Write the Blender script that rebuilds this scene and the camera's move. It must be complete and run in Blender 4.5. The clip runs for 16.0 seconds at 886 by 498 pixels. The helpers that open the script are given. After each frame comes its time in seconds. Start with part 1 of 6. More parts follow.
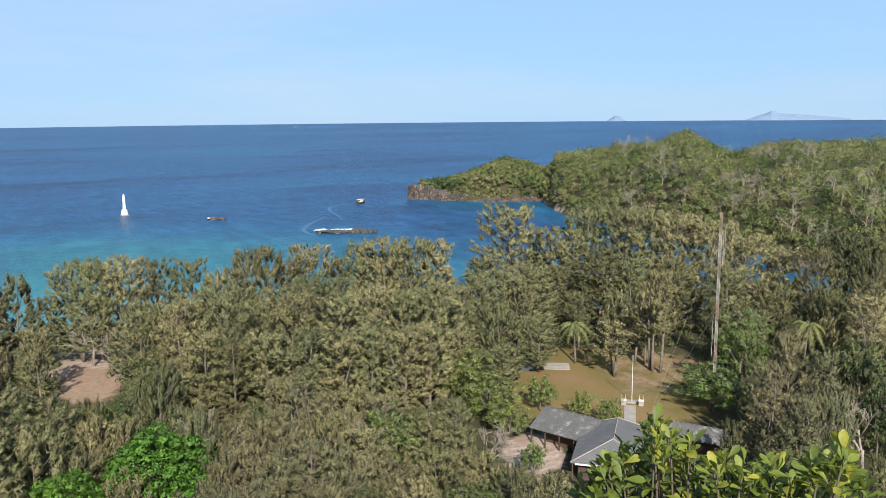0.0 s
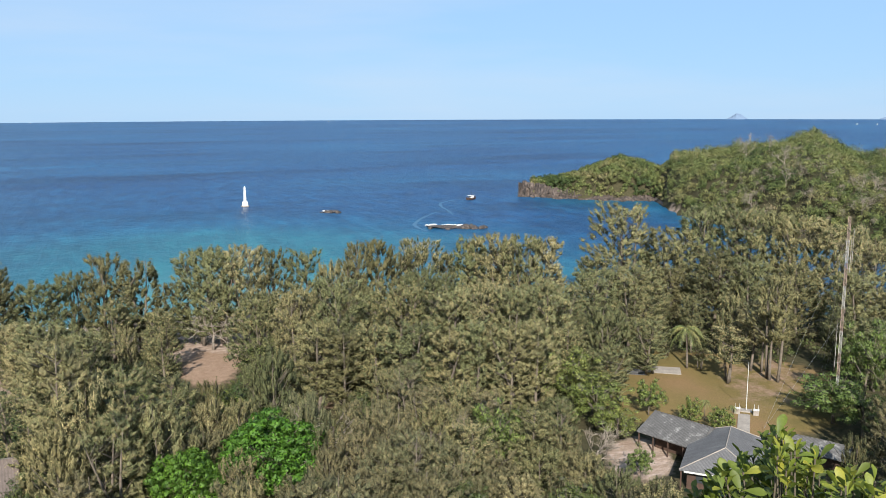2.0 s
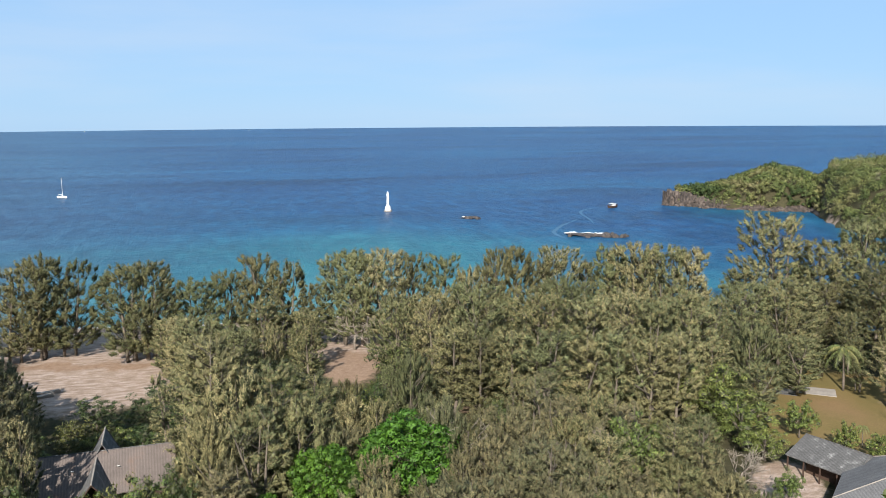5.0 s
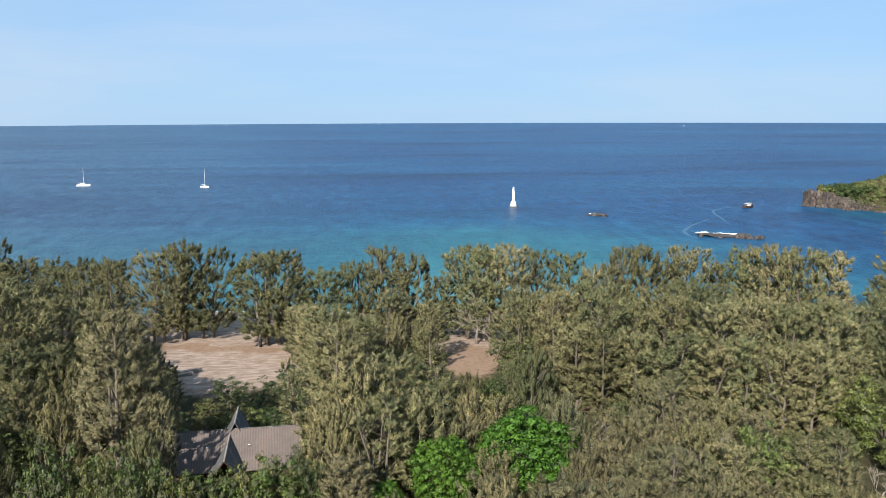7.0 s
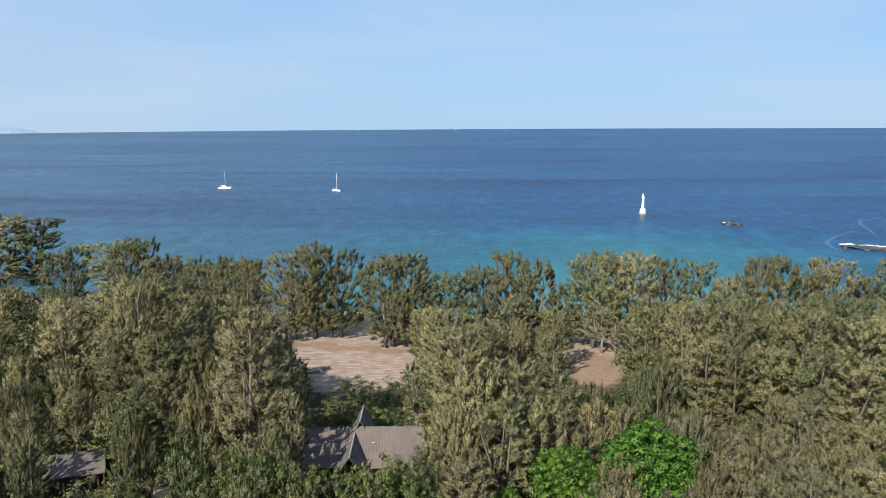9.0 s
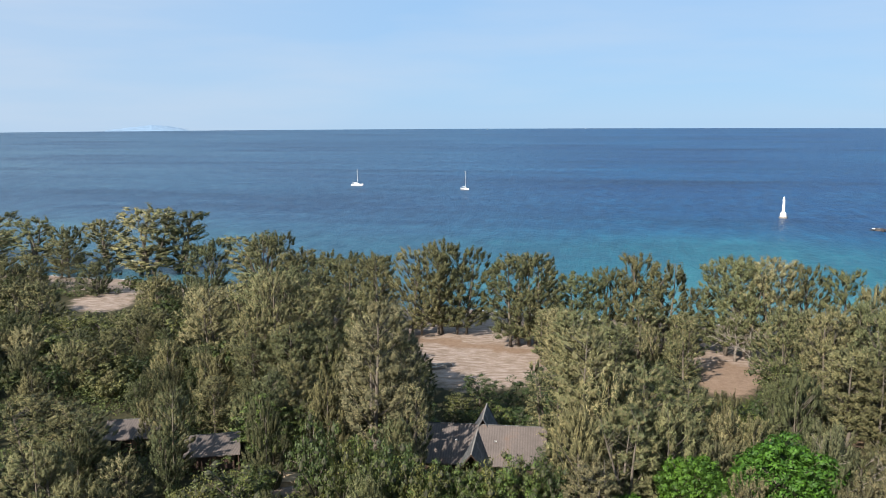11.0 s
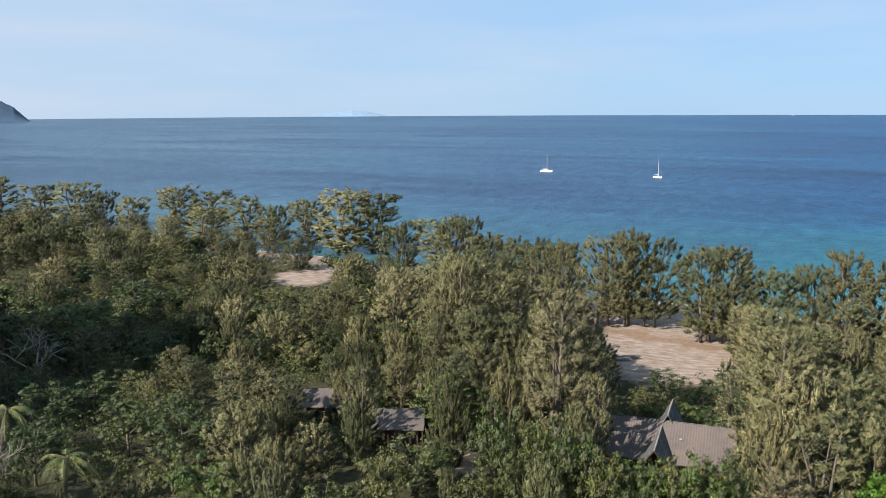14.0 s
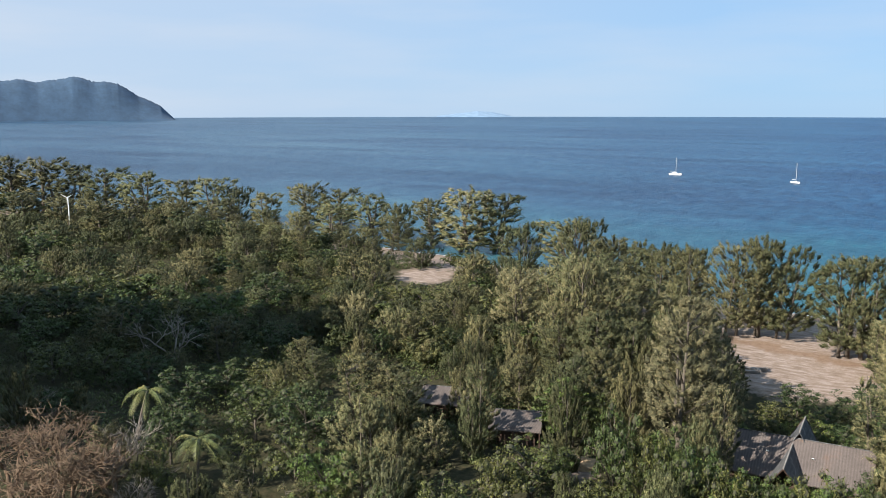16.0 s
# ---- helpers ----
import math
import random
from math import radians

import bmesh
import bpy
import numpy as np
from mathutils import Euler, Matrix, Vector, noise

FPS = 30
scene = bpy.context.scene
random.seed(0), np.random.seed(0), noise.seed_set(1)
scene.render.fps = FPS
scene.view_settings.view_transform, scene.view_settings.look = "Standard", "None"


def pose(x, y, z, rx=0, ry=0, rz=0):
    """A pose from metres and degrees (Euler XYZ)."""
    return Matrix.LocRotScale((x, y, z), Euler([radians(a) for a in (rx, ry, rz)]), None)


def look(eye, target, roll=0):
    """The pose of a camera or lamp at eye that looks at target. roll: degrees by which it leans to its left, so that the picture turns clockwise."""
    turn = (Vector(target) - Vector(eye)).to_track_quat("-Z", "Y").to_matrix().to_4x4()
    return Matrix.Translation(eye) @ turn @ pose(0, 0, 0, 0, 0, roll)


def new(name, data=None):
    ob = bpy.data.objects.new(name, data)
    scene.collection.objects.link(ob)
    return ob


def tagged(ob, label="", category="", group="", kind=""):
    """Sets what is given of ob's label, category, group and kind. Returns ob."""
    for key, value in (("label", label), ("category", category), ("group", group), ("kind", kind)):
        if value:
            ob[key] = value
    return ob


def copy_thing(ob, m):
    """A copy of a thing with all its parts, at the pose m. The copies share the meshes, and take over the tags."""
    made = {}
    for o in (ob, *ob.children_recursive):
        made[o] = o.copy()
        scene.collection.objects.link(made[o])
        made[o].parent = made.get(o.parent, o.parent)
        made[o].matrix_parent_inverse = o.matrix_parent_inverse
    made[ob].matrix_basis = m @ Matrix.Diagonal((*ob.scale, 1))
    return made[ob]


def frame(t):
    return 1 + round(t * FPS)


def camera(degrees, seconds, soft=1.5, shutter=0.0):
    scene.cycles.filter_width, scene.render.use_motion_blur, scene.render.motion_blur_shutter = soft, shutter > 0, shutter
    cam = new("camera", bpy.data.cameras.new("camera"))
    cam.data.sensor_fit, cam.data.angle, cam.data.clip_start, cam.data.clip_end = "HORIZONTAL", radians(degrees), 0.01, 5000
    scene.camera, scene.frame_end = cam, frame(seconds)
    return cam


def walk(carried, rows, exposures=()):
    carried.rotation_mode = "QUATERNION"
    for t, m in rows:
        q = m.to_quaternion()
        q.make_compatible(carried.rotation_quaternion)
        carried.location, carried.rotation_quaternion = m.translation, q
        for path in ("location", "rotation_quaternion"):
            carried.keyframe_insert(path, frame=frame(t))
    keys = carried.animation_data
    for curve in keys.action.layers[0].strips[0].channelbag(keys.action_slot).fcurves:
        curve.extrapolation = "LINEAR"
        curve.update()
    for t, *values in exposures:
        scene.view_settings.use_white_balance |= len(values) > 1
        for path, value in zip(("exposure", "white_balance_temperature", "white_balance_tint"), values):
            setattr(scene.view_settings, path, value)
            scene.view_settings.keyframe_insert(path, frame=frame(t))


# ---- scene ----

# ------------------------------------------------------------------ camera
cam = camera(55.494, 16.0, soft=0.9)
EYE_Z = 50.0
TURNS = [
    (0, -30.343, -9.299, -0.544), (0.5, -28.130, -9.286, -0.173), (1, -26.000, -9.418, -0.350),
    (1.5, -24.307, -9.470, -0.529), (2, -22.819, -9.480, -0.242), (2.5, -21.544, -9.362, -0.259),
    (3, -20.438, -9.315, -0.274), (5.5, -11.207, -9.047, -0.402), (6, -9.156, -9.205, -0.286),
    (6.5, -7.032, -9.304, -0.108), (7, -4.750, -9.255, -0.209), (7.5, -2.395, -9.236, -0.123),
    (8, -0.267, -9.003, -0.391), (8.5, 1.691, -8.971, -0.322), (9, 3.858, -8.843, -0.351),
    (11.5, 14.695, -9.153, -0.326), (12, 16.825, -9.595, -0.418), (12.5, 18.963, -9.788, -0.389),
    (13, 21.080, -9.741, -0.423), (13.5, 23.217, -9.667, -0.453), (14, 25.378, -9.739, -0.303),
    (14.5, 27.498, -9.876, -0.305), (15, 29.590, -9.812, -0.337), (15.5, 31.691, -9.722, -0.387),
    (16, 33.775, -9.675, -0.087),
]


def held(yaw, pitch, roll):
    """The camera at arm's length from a body that turns on the spot."""
    a = radians(yaw)
    return pose(-0.25 * math.sin(a), 0.25 * math.cos(a), EYE_Z, 90 + pitch, 0, yaw) @ pose(0, 0, 0, 0, 0, roll)


walk(cam, [(t, held(y, p, r)) for t, y, p, r in TURNS], exposures=[(0, 1.12), (6.5, 1.08), (9, 0.99), (12.5, 1.04), (16, 1.05)])

# ------------------------------------------------------------------ light
SUN_EL, SHADOW_AZ = 33.0, -22.0      # shadows fall towards this azimuth (degrees left of +y)
world = bpy.data.worlds.new("sky")
scene.world = world
world.use_nodes = True
wn, wl = world.node_tree.nodes, world.node_tree.links
sky = wn.new("ShaderNodeTexSky")
sky.sky_type, sky.sun_disc = "NISHITA", False
sky.sun_elevation = radians(SUN_EL)
to_sun = Vector((math.sin(radians(SHADOW_AZ)) * math.cos(radians(SUN_EL)),
                 -math.cos(radians(SHADOW_AZ)) * math.cos(radians(SUN_EL)), math.sin(radians(SUN_EL))))
sky.sun_rotation = math.atan2(to_sun.x, to_sun.y)
sky.altitude, sky.air_density, sky.dust_density, sky.ozone_density = 50, 1.0, 0.0, 5.0
tint = wn.new("ShaderNodeMix")
tint.data_type, tint.blend_type = "RGBA", "MULTIPLY"
tint.inputs[0].default_value = 1.0
tint.inputs[7].default_value = (0.84, 0.97, 1.2, 1)
wl.new(sky.outputs[0], tint.inputs[6])
veil = wn.new("ShaderNodeMix")          # thin even haze
veil.data_type = "RGBA"
veil.inputs[0].default_value = 0.82
veil.inputs[7].default_value = (3.7, 6.05, 9.0, 1)
wl.new(tint.outputs[2], veil.inputs[6])
wco = wn.new("ShaderNodeTexCoord")
wmap = wn.new("ShaderNodeMapping")
wmap.inputs["Scale"].default_value = (1.0, 1.0, 7.0)
wmap.inputs["Rotation"].default_value = (0.05, 0.0, 0.0)
wl.new(wco.outputs["Generated"], wmap.inputs[0])
wisp = wn.new("ShaderNodeTexNoise")
wisp.inputs["Scale"].default_value, wisp.inputs["Detail"].default_value = 2.2, 5.0
wl.new(wmap.outputs[0], wisp.inputs["Vector"])
wr = wn.new("ShaderNodeValToRGB")
wr.color_ramp.elements[0].position, wr.color_ramp.elements[0].color = 0.42, (0, 0, 0, 1)
wr.color_ramp.elements[1].position, wr.color_ramp.elements[1].color = 0.75, (0.45, 0.45, 0.45, 1)
wl.new(wisp.outputs[0], wr.inputs[0])
cloud = wn.new("ShaderNodeMix")         # faint high cloud
cloud.data_type = "RGBA"
wsep, wside, wsum = wn.new("ShaderNodeSeparateXYZ"), wn.new("ShaderNodeMapRange"), wn.new("ShaderNodeMath")
wl.new(wco.outputs["Generated"], wsep.inputs[0])
wl.new(wsep.outputs[0], wside.inputs[0])
wside.inputs[1].default_value, wside.inputs[2].default_value = -0.2, -0.85     # more cloud towards one side
wside.inputs[3].default_value, wside.inputs[4].default_value = 0.0, 0.58
wsum.use_clamp = True
wl.new(wr.outputs[0], wsum.inputs[0])
wl.new(wside.outputs[0], wsum.inputs[1])
wl.new(wsum.outputs[0], cloud.inputs[0])
wl.new(veil.outputs[2], cloud.inputs[6])
cloud.inputs[7].default_value = (6.3, 7.15, 8.4, 1)
wl.new(cloud.outputs[2], wn["Background"].inputs[0])
wn["Background"].inputs[1].default_value = 0.05

sun = new("sun", bpy.data.lights.new("sun", "SUN"))
sun.data.energy, sun.data.angle, sun.data.color = 5.0, radians(0.53), (1.0, 0.94, 0.85)
sun.matrix_basis = look(to_sun * 300, (0, 0, 0))


# ------------------------------------------------------------------ materials
def mat(name):
    m = bpy.data.materials.new(name)
    m.use_nodes = True
    return m, m.node_tree.nodes, m.node_tree.links, m.node_tree.nodes["Principled BSDF"]


def ramp(nodes, stops):
    r = nodes.new("ShaderNodeValToRGB")
    e = r.color_ramp.elements
    while len(e) < len(stops):
        e.new(0.5)
    for k, (pos, col) in enumerate(stops):
        e[k].position = pos
        e[k].color = (*col, 1)
    return r


def noise_tex(nodes, links, scale, detail=4.0, coords=None, rough=0.55):
    n = nodes.new("ShaderNodeTexNoise")
    n.inputs["Scale"].default_value, n.inputs["Detail"].default_value = scale, detail
    n.inputs["Roughness"].default_value = rough
    if coords:
        links.new(coords, n.inputs["Vector"])
    return n


def mixed(nodes, links, kind, fac, a, b):
    m = nodes.new("ShaderNodeMix")
    m.data_type, m.blend_type = "RGBA", kind
    for sock, v in ((m.inputs[0], fac), (m.inputs[6], a), (m.inputs[7], b)):
        if isinstance(v, (int, float)):
            sock.default_value = v
        elif isinstance(v, tuple):
            sock.default_value = (*v, 1)
        else:
            links.new(v, sock)
    return m.outputs[2]


def bumped(nodes, links, bsdf, height, strength, distance):
    b = nodes.new("ShaderNodeBump")
    b.inputs["Strength"].default_value, b.inputs["Distance"].default_value = strength, distance
    links.new(height, b.inputs["Height"])
    links.new(b.outputs[0], bsdf.inputs["Normal"])


def foliage(name, dark, mid, light, shine=0.25, thin=0.3, speckle=1.0):
    """Leaves: a shade for each tree and for each spray, some light passing through."""
    m, n, l, b = mat(name)
    info, geo = n.new("ShaderNodeObjectInfo"), n.new("ShaderNodeNewGeometry")
    tree = ramp(n, [(0.0, dark), (0.3, tuple(c * k for c, k in zip(mid, (0.80, 0.95, 0.95)))), (0.6, mid), (1.0, light)])
    l.new(info.outputs["Random"], tree.inputs[0])
    spray = ramp(n, [(0.0, tuple(1 - speckle * k for k in (0.45, 0.42, 0.48))), (0.6, (1.0, 1.0, 1.0)), (1.0, tuple(1 + speckle * k for k in (0.5, 0.4, 0.3)))])
    l.new(geo.outputs["Random Per Island"], spray.inputs[0])
    col = mixed(n, l, "MULTIPLY", 1.0, tree.outputs[0], spray.outputs[0])
    tuft = noise_tex(n, l, 2.5, 3, n.new("ShaderNodeTexCoord").outputs["Object"], 0.7)
    tr2 = ramp(n, [(0.36, (0.72, 0.74, 0.72)), (0.52, (1.0, 1.0, 1.0)), (0.66, (1.15, 1.13, 1.12))])
    l.new(tuft.outputs[0], tr2.inputs[0])
    col = mixed(n, l, "MULTIPLY", 1.0, col, tr2.outputs[0])
    bough = noise_tex(n, l, 0.9, 2, n.new("ShaderNodeTexCoord").outputs["Object"], 0.5)
    tr3 = ramp(n, [(0.34, (0.62, 0.67, 0.65)), (0.5, (1.0, 1.0, 1.0)), (0.66, (1.27, 1.23, 1.19))])
    l.new(bough.outputs[0], tr3.inputs[0])
    col = mixed(n, l, "MULTIPLY", 1.0, col, tr3.outputs[0])
    l.new(col, b.inputs["Base Color"])
    b.inputs["Roughness"].default_value = 0.6
    b.inputs["Specular IOR Level"].default_value = shine
    tr, mx = n.new("ShaderNodeBsdfTranslucent"), n.new("ShaderNodeMixShader")
    l.new(col, tr.inputs[0])
    mx.inputs[0].default_value = thin
    l.new(b.outputs[0], mx.inputs[1])
    l.new(tr.outputs[0], mx.inputs[2])
    l.new(mx.outputs[0], n["Material Output"].inputs[0])
    return m


def plain(name, colour, rough=0.8, vary=0.25, scale=3.0, metal=0.0, bump=0.0, fine=None):
    """A surface with blotches at one scale and grain at a finer one."""
    m, n, l, b = mat(name)
    co = n.new("ShaderNodeTexCoord").outputs["Object"]
    big, small = noise_tex(n, l, scale, 5, co), noise_tex(n, l, fine or scale * 9, 3, co)
    lo, hi = tuple(c * (1 - vary) for c in colour), tuple(min(1, c * (1 + vary)) for c in colour)
    r1 = ramp(n, [(0.3, lo), (0.7, hi)])
    l.new(big.outputs[0], r1.inputs[0])
    r2 = ramp(n, [(0.3, (1 - vary, 1 - vary, 1 - vary)), (0.7, (1, 1, 1))])
    l.new(small.outputs[0], r2.inputs[0])
    l.new(mixed(n, l, "MULTIPLY", 1.0, r1.outputs[0], r2.outputs[0]), b.inputs["Base Color"])
    b.inputs["Roughness"].default_value, b.inputs["Metallic"].default_value = rough, metal
    if bump:
        bumped(n, l, b, small.outputs[0], 0.6, bump)
    return m


M_CASU = foliage("casuarina_needles", (0.11, 0.12, 0.054), (0.23, 0.21, 0.1), (0.32, 0.285, 0.152), thin=0.14, speckle=0.26)
M_CASU_DARK = foliage("dark_needles", (0.072, 0.076, 0.036), (0.138, 0.13, 0.06), (0.21, 0.188, 0.09), thin=0.14, speckle=0.26)
M_CASU_PALE = foliage("pale_needles", (0.19, 0.171, 0.09), (0.218, 0.194, 0.104), (0.248, 0.219, 0.12), thin=0.14, speckle=0.26)
def shaded_needles(m):
    """The same needles as a dense, tufted mass, darkened in colour for the shade within a crown."""
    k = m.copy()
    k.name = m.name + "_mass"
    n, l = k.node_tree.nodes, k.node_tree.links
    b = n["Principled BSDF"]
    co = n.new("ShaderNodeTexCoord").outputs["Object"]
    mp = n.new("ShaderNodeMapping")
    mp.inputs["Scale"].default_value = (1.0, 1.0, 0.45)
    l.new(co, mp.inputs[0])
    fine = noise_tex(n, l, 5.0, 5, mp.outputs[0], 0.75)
    # tuft pattern, kept mostly below 1 to put crown shade into the colour
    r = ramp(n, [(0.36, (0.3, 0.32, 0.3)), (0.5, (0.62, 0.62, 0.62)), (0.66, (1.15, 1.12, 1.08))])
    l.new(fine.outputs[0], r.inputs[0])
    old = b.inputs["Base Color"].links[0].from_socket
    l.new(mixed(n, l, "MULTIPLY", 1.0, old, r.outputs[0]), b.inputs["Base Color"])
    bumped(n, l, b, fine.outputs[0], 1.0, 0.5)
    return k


SHADED = {m.name: shaded_needles(m) for m in (M_CASU, M_CASU_DARK, M_CASU_PALE)}
M_LEAF = foliage("broad_leaves", (0.033, 0.052, 0.014), (0.062, 0.083, 0.023), (0.112, 0.114, 0.034), 0.35, 0.15)
M_MANGO = foliage("fresh_leaves", (0.0568, 0.1211, 0.0121), (0.0643, 0.1325, 0.0136), (0.0757, 0.1438, 0.0151), 0.3, 0.15)
M_LEAF_FRESH = foliage("young_leaves", (0.09, 0.125, 0.03), (0.115, 0.15, 0.036), (0.14, 0.165, 0.042), 0.35, 0.15)
M_DRYLEAF = foliage("dry_leaves", (0.106, 0.0606, 0.025), (0.1287, 0.0795, 0.0341), (0.1363, 0.0984, 0.0416))
M_PALM = foliage("palm_leaves", (0.1135, 0.1287, 0.0379), (0.1514, 0.1552, 0.0492), (0.1893, 0.1779, 0.0606), 0.5, 0.2)
M_FAR = foliage("hill_leaves", (0.0643, 0.0833, 0.0227), (0.0643, 0.0833, 0.0227), (0.0643, 0.0833, 0.0227), thin=0.12)


def vary_by_place(m, scale, stops):
    """Lets patches of woodland differ in colour."""
    n, l = m.node_tree.nodes, m.node_tree.links
    co = n.new("ShaderNodeTexCoord").outputs["Object"]
    t = noise_tex(n, l, scale, 3, co)
    r = next(k for k in n if k.type == "VALTORGB")
    l.new(t.outputs[0], r.inputs[0])
    if len(stops) < 4:
        r.color_ramp.elements.remove(r.color_ramp.elements[1])
    for e, (p, c) in zip(r.color_ramp.elements, stops):
        e.position, e.color = p, (*c, 1)


vary_by_place(M_FAR, 0.06, [(0.36, (0.045, 0.07, 0.022)), (0.48, (0.105, 0.13, 0.043)), (0.6, (0.15, 0.15, 0.062)), (0.72, (0.215, 0.18, 0.112))])
M_GROVE = foliage("thicket_needles", (0.0379, 0.053, 0.0227), (0.0379, 0.053, 0.0227), (0.0379, 0.053, 0.0227), thin=0.12)
vary_by_place(M_GROVE, 0.09, [(0.35, (0.0416, 0.0454, 0.0242)), (0.5, (0.0795, 0.0757, 0.0379)), (0.65, (0.1249, 0.1098, 0.0545))])
M_GROVE_LEAF = foliage("thicket_leaves", (0.0379, 0.053, 0.0227), (0.0379, 0.053, 0.0227), (0.0379, 0.053, 0.0227), thin=0.12)
vary_by_place(M_GROVE_LEAF, 0.09, [(0.35, (0.0379, 0.05, 0.0182)), (0.5, (0.0606, 0.0719, 0.025)), (0.65, (0.1022, 0.0999, 0.0379))])
M_BARK = plain("grey_bark", (0.1287, 0.106, 0.0833), 0.9, 0.35, 1.5)
M_DEAD = plain("bare_wood", (0.2574, 0.2195, 0.1817), 0.9, 0.3, 1.0)
M_BROWN_TWIG = plain("brown_twigs", (0.155, 0.1, 0.06), 0.9, 0.3, 1.0)
# dark twig colour that also holds the shade inside a crown
M_SHADED_TWIG = plain("inner_twigs", (0.055, 0.056, 0.03), 0.95, 0.4, 0.8)
M_PAINT = plain("white_paint", (0.8, 0.79, 0.76), 0.5, 0.06, 0.4)
M_ROCK = plain("shore_rock", (0.1665, 0.1287, 0.1022), 0.9, 0.45, 0.12, bump=0.6)
M_SHINGLE = plain("weathered_shingle", (0.1665, 0.1514, 0.14), 0.9, 0.35, 0.35)
M_WOOD = plain("dark_stained_wood", (0.0568, 0.0318, 0.0212), 0.75, 0.3, 2.0)
M_STEEL = plain("galvanised_steel", (0.4164, 0.4164, 0.4088), 0.45, 0.15, 1.0, metal=0.6)

# ------------------------------------------------------------------ lie of the land
SHORE_AZ = [-180, -90, -60, -56, -53, -46, -40, -30, -20, -10, 4, 15, 25, 37, 45, 61, 80, 110, 180]
SHORE_D = [900, 500, 262, 255, 245, 212, 214, 222, 215, 212, 209, 216, 238, 292, 340, 455, 620, 900, 900]
CAPE_AZ = [-90, -60, -57, -53, -46, -40, -38.1, -37.6, -37.0, -34.8, -32.9, -29.5, -28.0]
CAPE_NEAR = [250, 262, 268, 290, 330, 385, 412, 438, 467, 465, 468, 477, 487]
CAPE_FAR = [900, 800, 760, 720, 660, 600, 590, 586, 582, 560, 540, 515, 491]
CREST_AZ = [-90, -58, -51.7, -49.5, -48.3, -46.4, -44.8, -42.7, -40.0, -38.1, -37.3, -36.2, -34.6, -32.9, -31.8, -30.6, -28.5, -27.9]
CREST_Z = [32, 28, 26.5, 20.5, 24, 34.5, 28, 25.5, 22.5, 20.5, 13.0, 17.0, 20.0, 14.5, 10.5, 8.0, 6.5, 4.0]


def smooth(a, b, x):
    t = np.clip((x - a) / (b - a), 0, 1)
    return t * t * (3 - 2 * t)


def wave(x, y, s):
    return (np.sin(x * s + 1.3) * np.cos(y * s * 1.17 + 0.4) + 0.5 * np.sin(x * s * 2.3 + y * s * 1.9 + 2.1)) / 1.5


def land(x, y):
    """Height of the ground or sea bed, for arrays of places."""
    x, y = np.asarray(x, float), np.asarray(y, float)
    d, az = np.hypot(x, y), np.degrees(np.arctan2(-x, y))
    s = np.interp(az, SHORE_AZ, SHORE_D) + 3.0 * wave(x, y, 0.06)
    near = np.where(d < s, np.minimum((s - d) * 0.075, 2.2), np.maximum((s - d) * 0.03, -9.0))
    near = near + np.where(d < s - 30, 0.25 * wave(x, y, 0.09), 0)
    # the hill on whose brow the camera stands, and an unseen ridge added to shade the left woods
    brow = 44.0 * (1 - smooth(2.5, 62, d)) ** 1.3 + 2.0 * (1 - smooth(0, 3.0, d))
    ridge = 112 * np.exp(-(((x + 183) / 58) ** 2 + ((y + 20) / 55) ** 2)) + 40 * np.exp(-((x - 20) / 120) ** 2 - ((y + 90) / 60) ** 2)
    near = near + np.where(d < s, np.maximum(brow, 0) + ridge * smooth(8, 80, d), 0)
    # the cape across the bay
    a, b = np.interp(az, CAPE_AZ, CAPE_NEAR, -1e4, -1e4), np.interp(az, CAPE_AZ, CAPE_FAR, -1e4, -1e4)
    on = (az >= -90) & (az <= -27.9)
    inside = np.minimum(d - a, b - d)
    mid = (d - a) / np.maximum(b - a, 1)
    crest = np.interp(az, CREST_AZ, CREST_Z)
    hill = crest * np.sin(np.pi * np.clip(mid, 0, 1)) ** 0.55 + 1.2 * wave(x, y, 0.05)
    cliff = np.where(az > -37.4, smooth(2.5, 9, inside), smooth(0, 45, inside))
    cape = np.where(on & (inside > 0), np.maximum(hill * cliff, 0.8 * smooth(0, 3, inside)), -9.0)
    return np.maximum(near, cape)


def ground_z(x, y):
    return float(land(np.array([x]), np.array([y]))[0])


def spot(az, d):
    """Place on the map: azimuth in degrees to the left of +y, and distance from the viewpoint."""
    a = radians(az)
    return -d * math.sin(a), d * math.cos(a)


def solid(name, verts, faces, material, smooth_faces=False):
    me = bpy.data.meshes.new(name)
    me.from_pydata([tuple(v) for v in verts], [], [tuple(f) for f in faces])
    for m in (material if isinstance(material, (list, tuple)) else [material]):
        me.materials.append(m)
    if smooth_faces:
        me.polygons.foreach_set("use_smooth", [True] * len(me.polygons))
    me.update()
    return me


def polar_sheet(rings, azs, height):
    """A round sheet about the viewpoint."""
    x = np.array([[-d * math.sin(a) for a in azs] for d in rings])
    y = np.array([[d * math.cos(a) for a in azs] for d in rings])
    z = height(x, y)
    n = len(azs)
    verts = list(zip(x.ravel(), y.ravel(), z.ravel()))
    faces = [(i * n + j, i * n + (j + 1) % n, (i + 1) * n + (j + 1) % n, (i + 1) * n + j)
             for i in range(len(rings) - 1) for j in range(n)]
    faces.append(tuple(range(n))[::-1])
    return verts, [f[::-1] for f in faces]


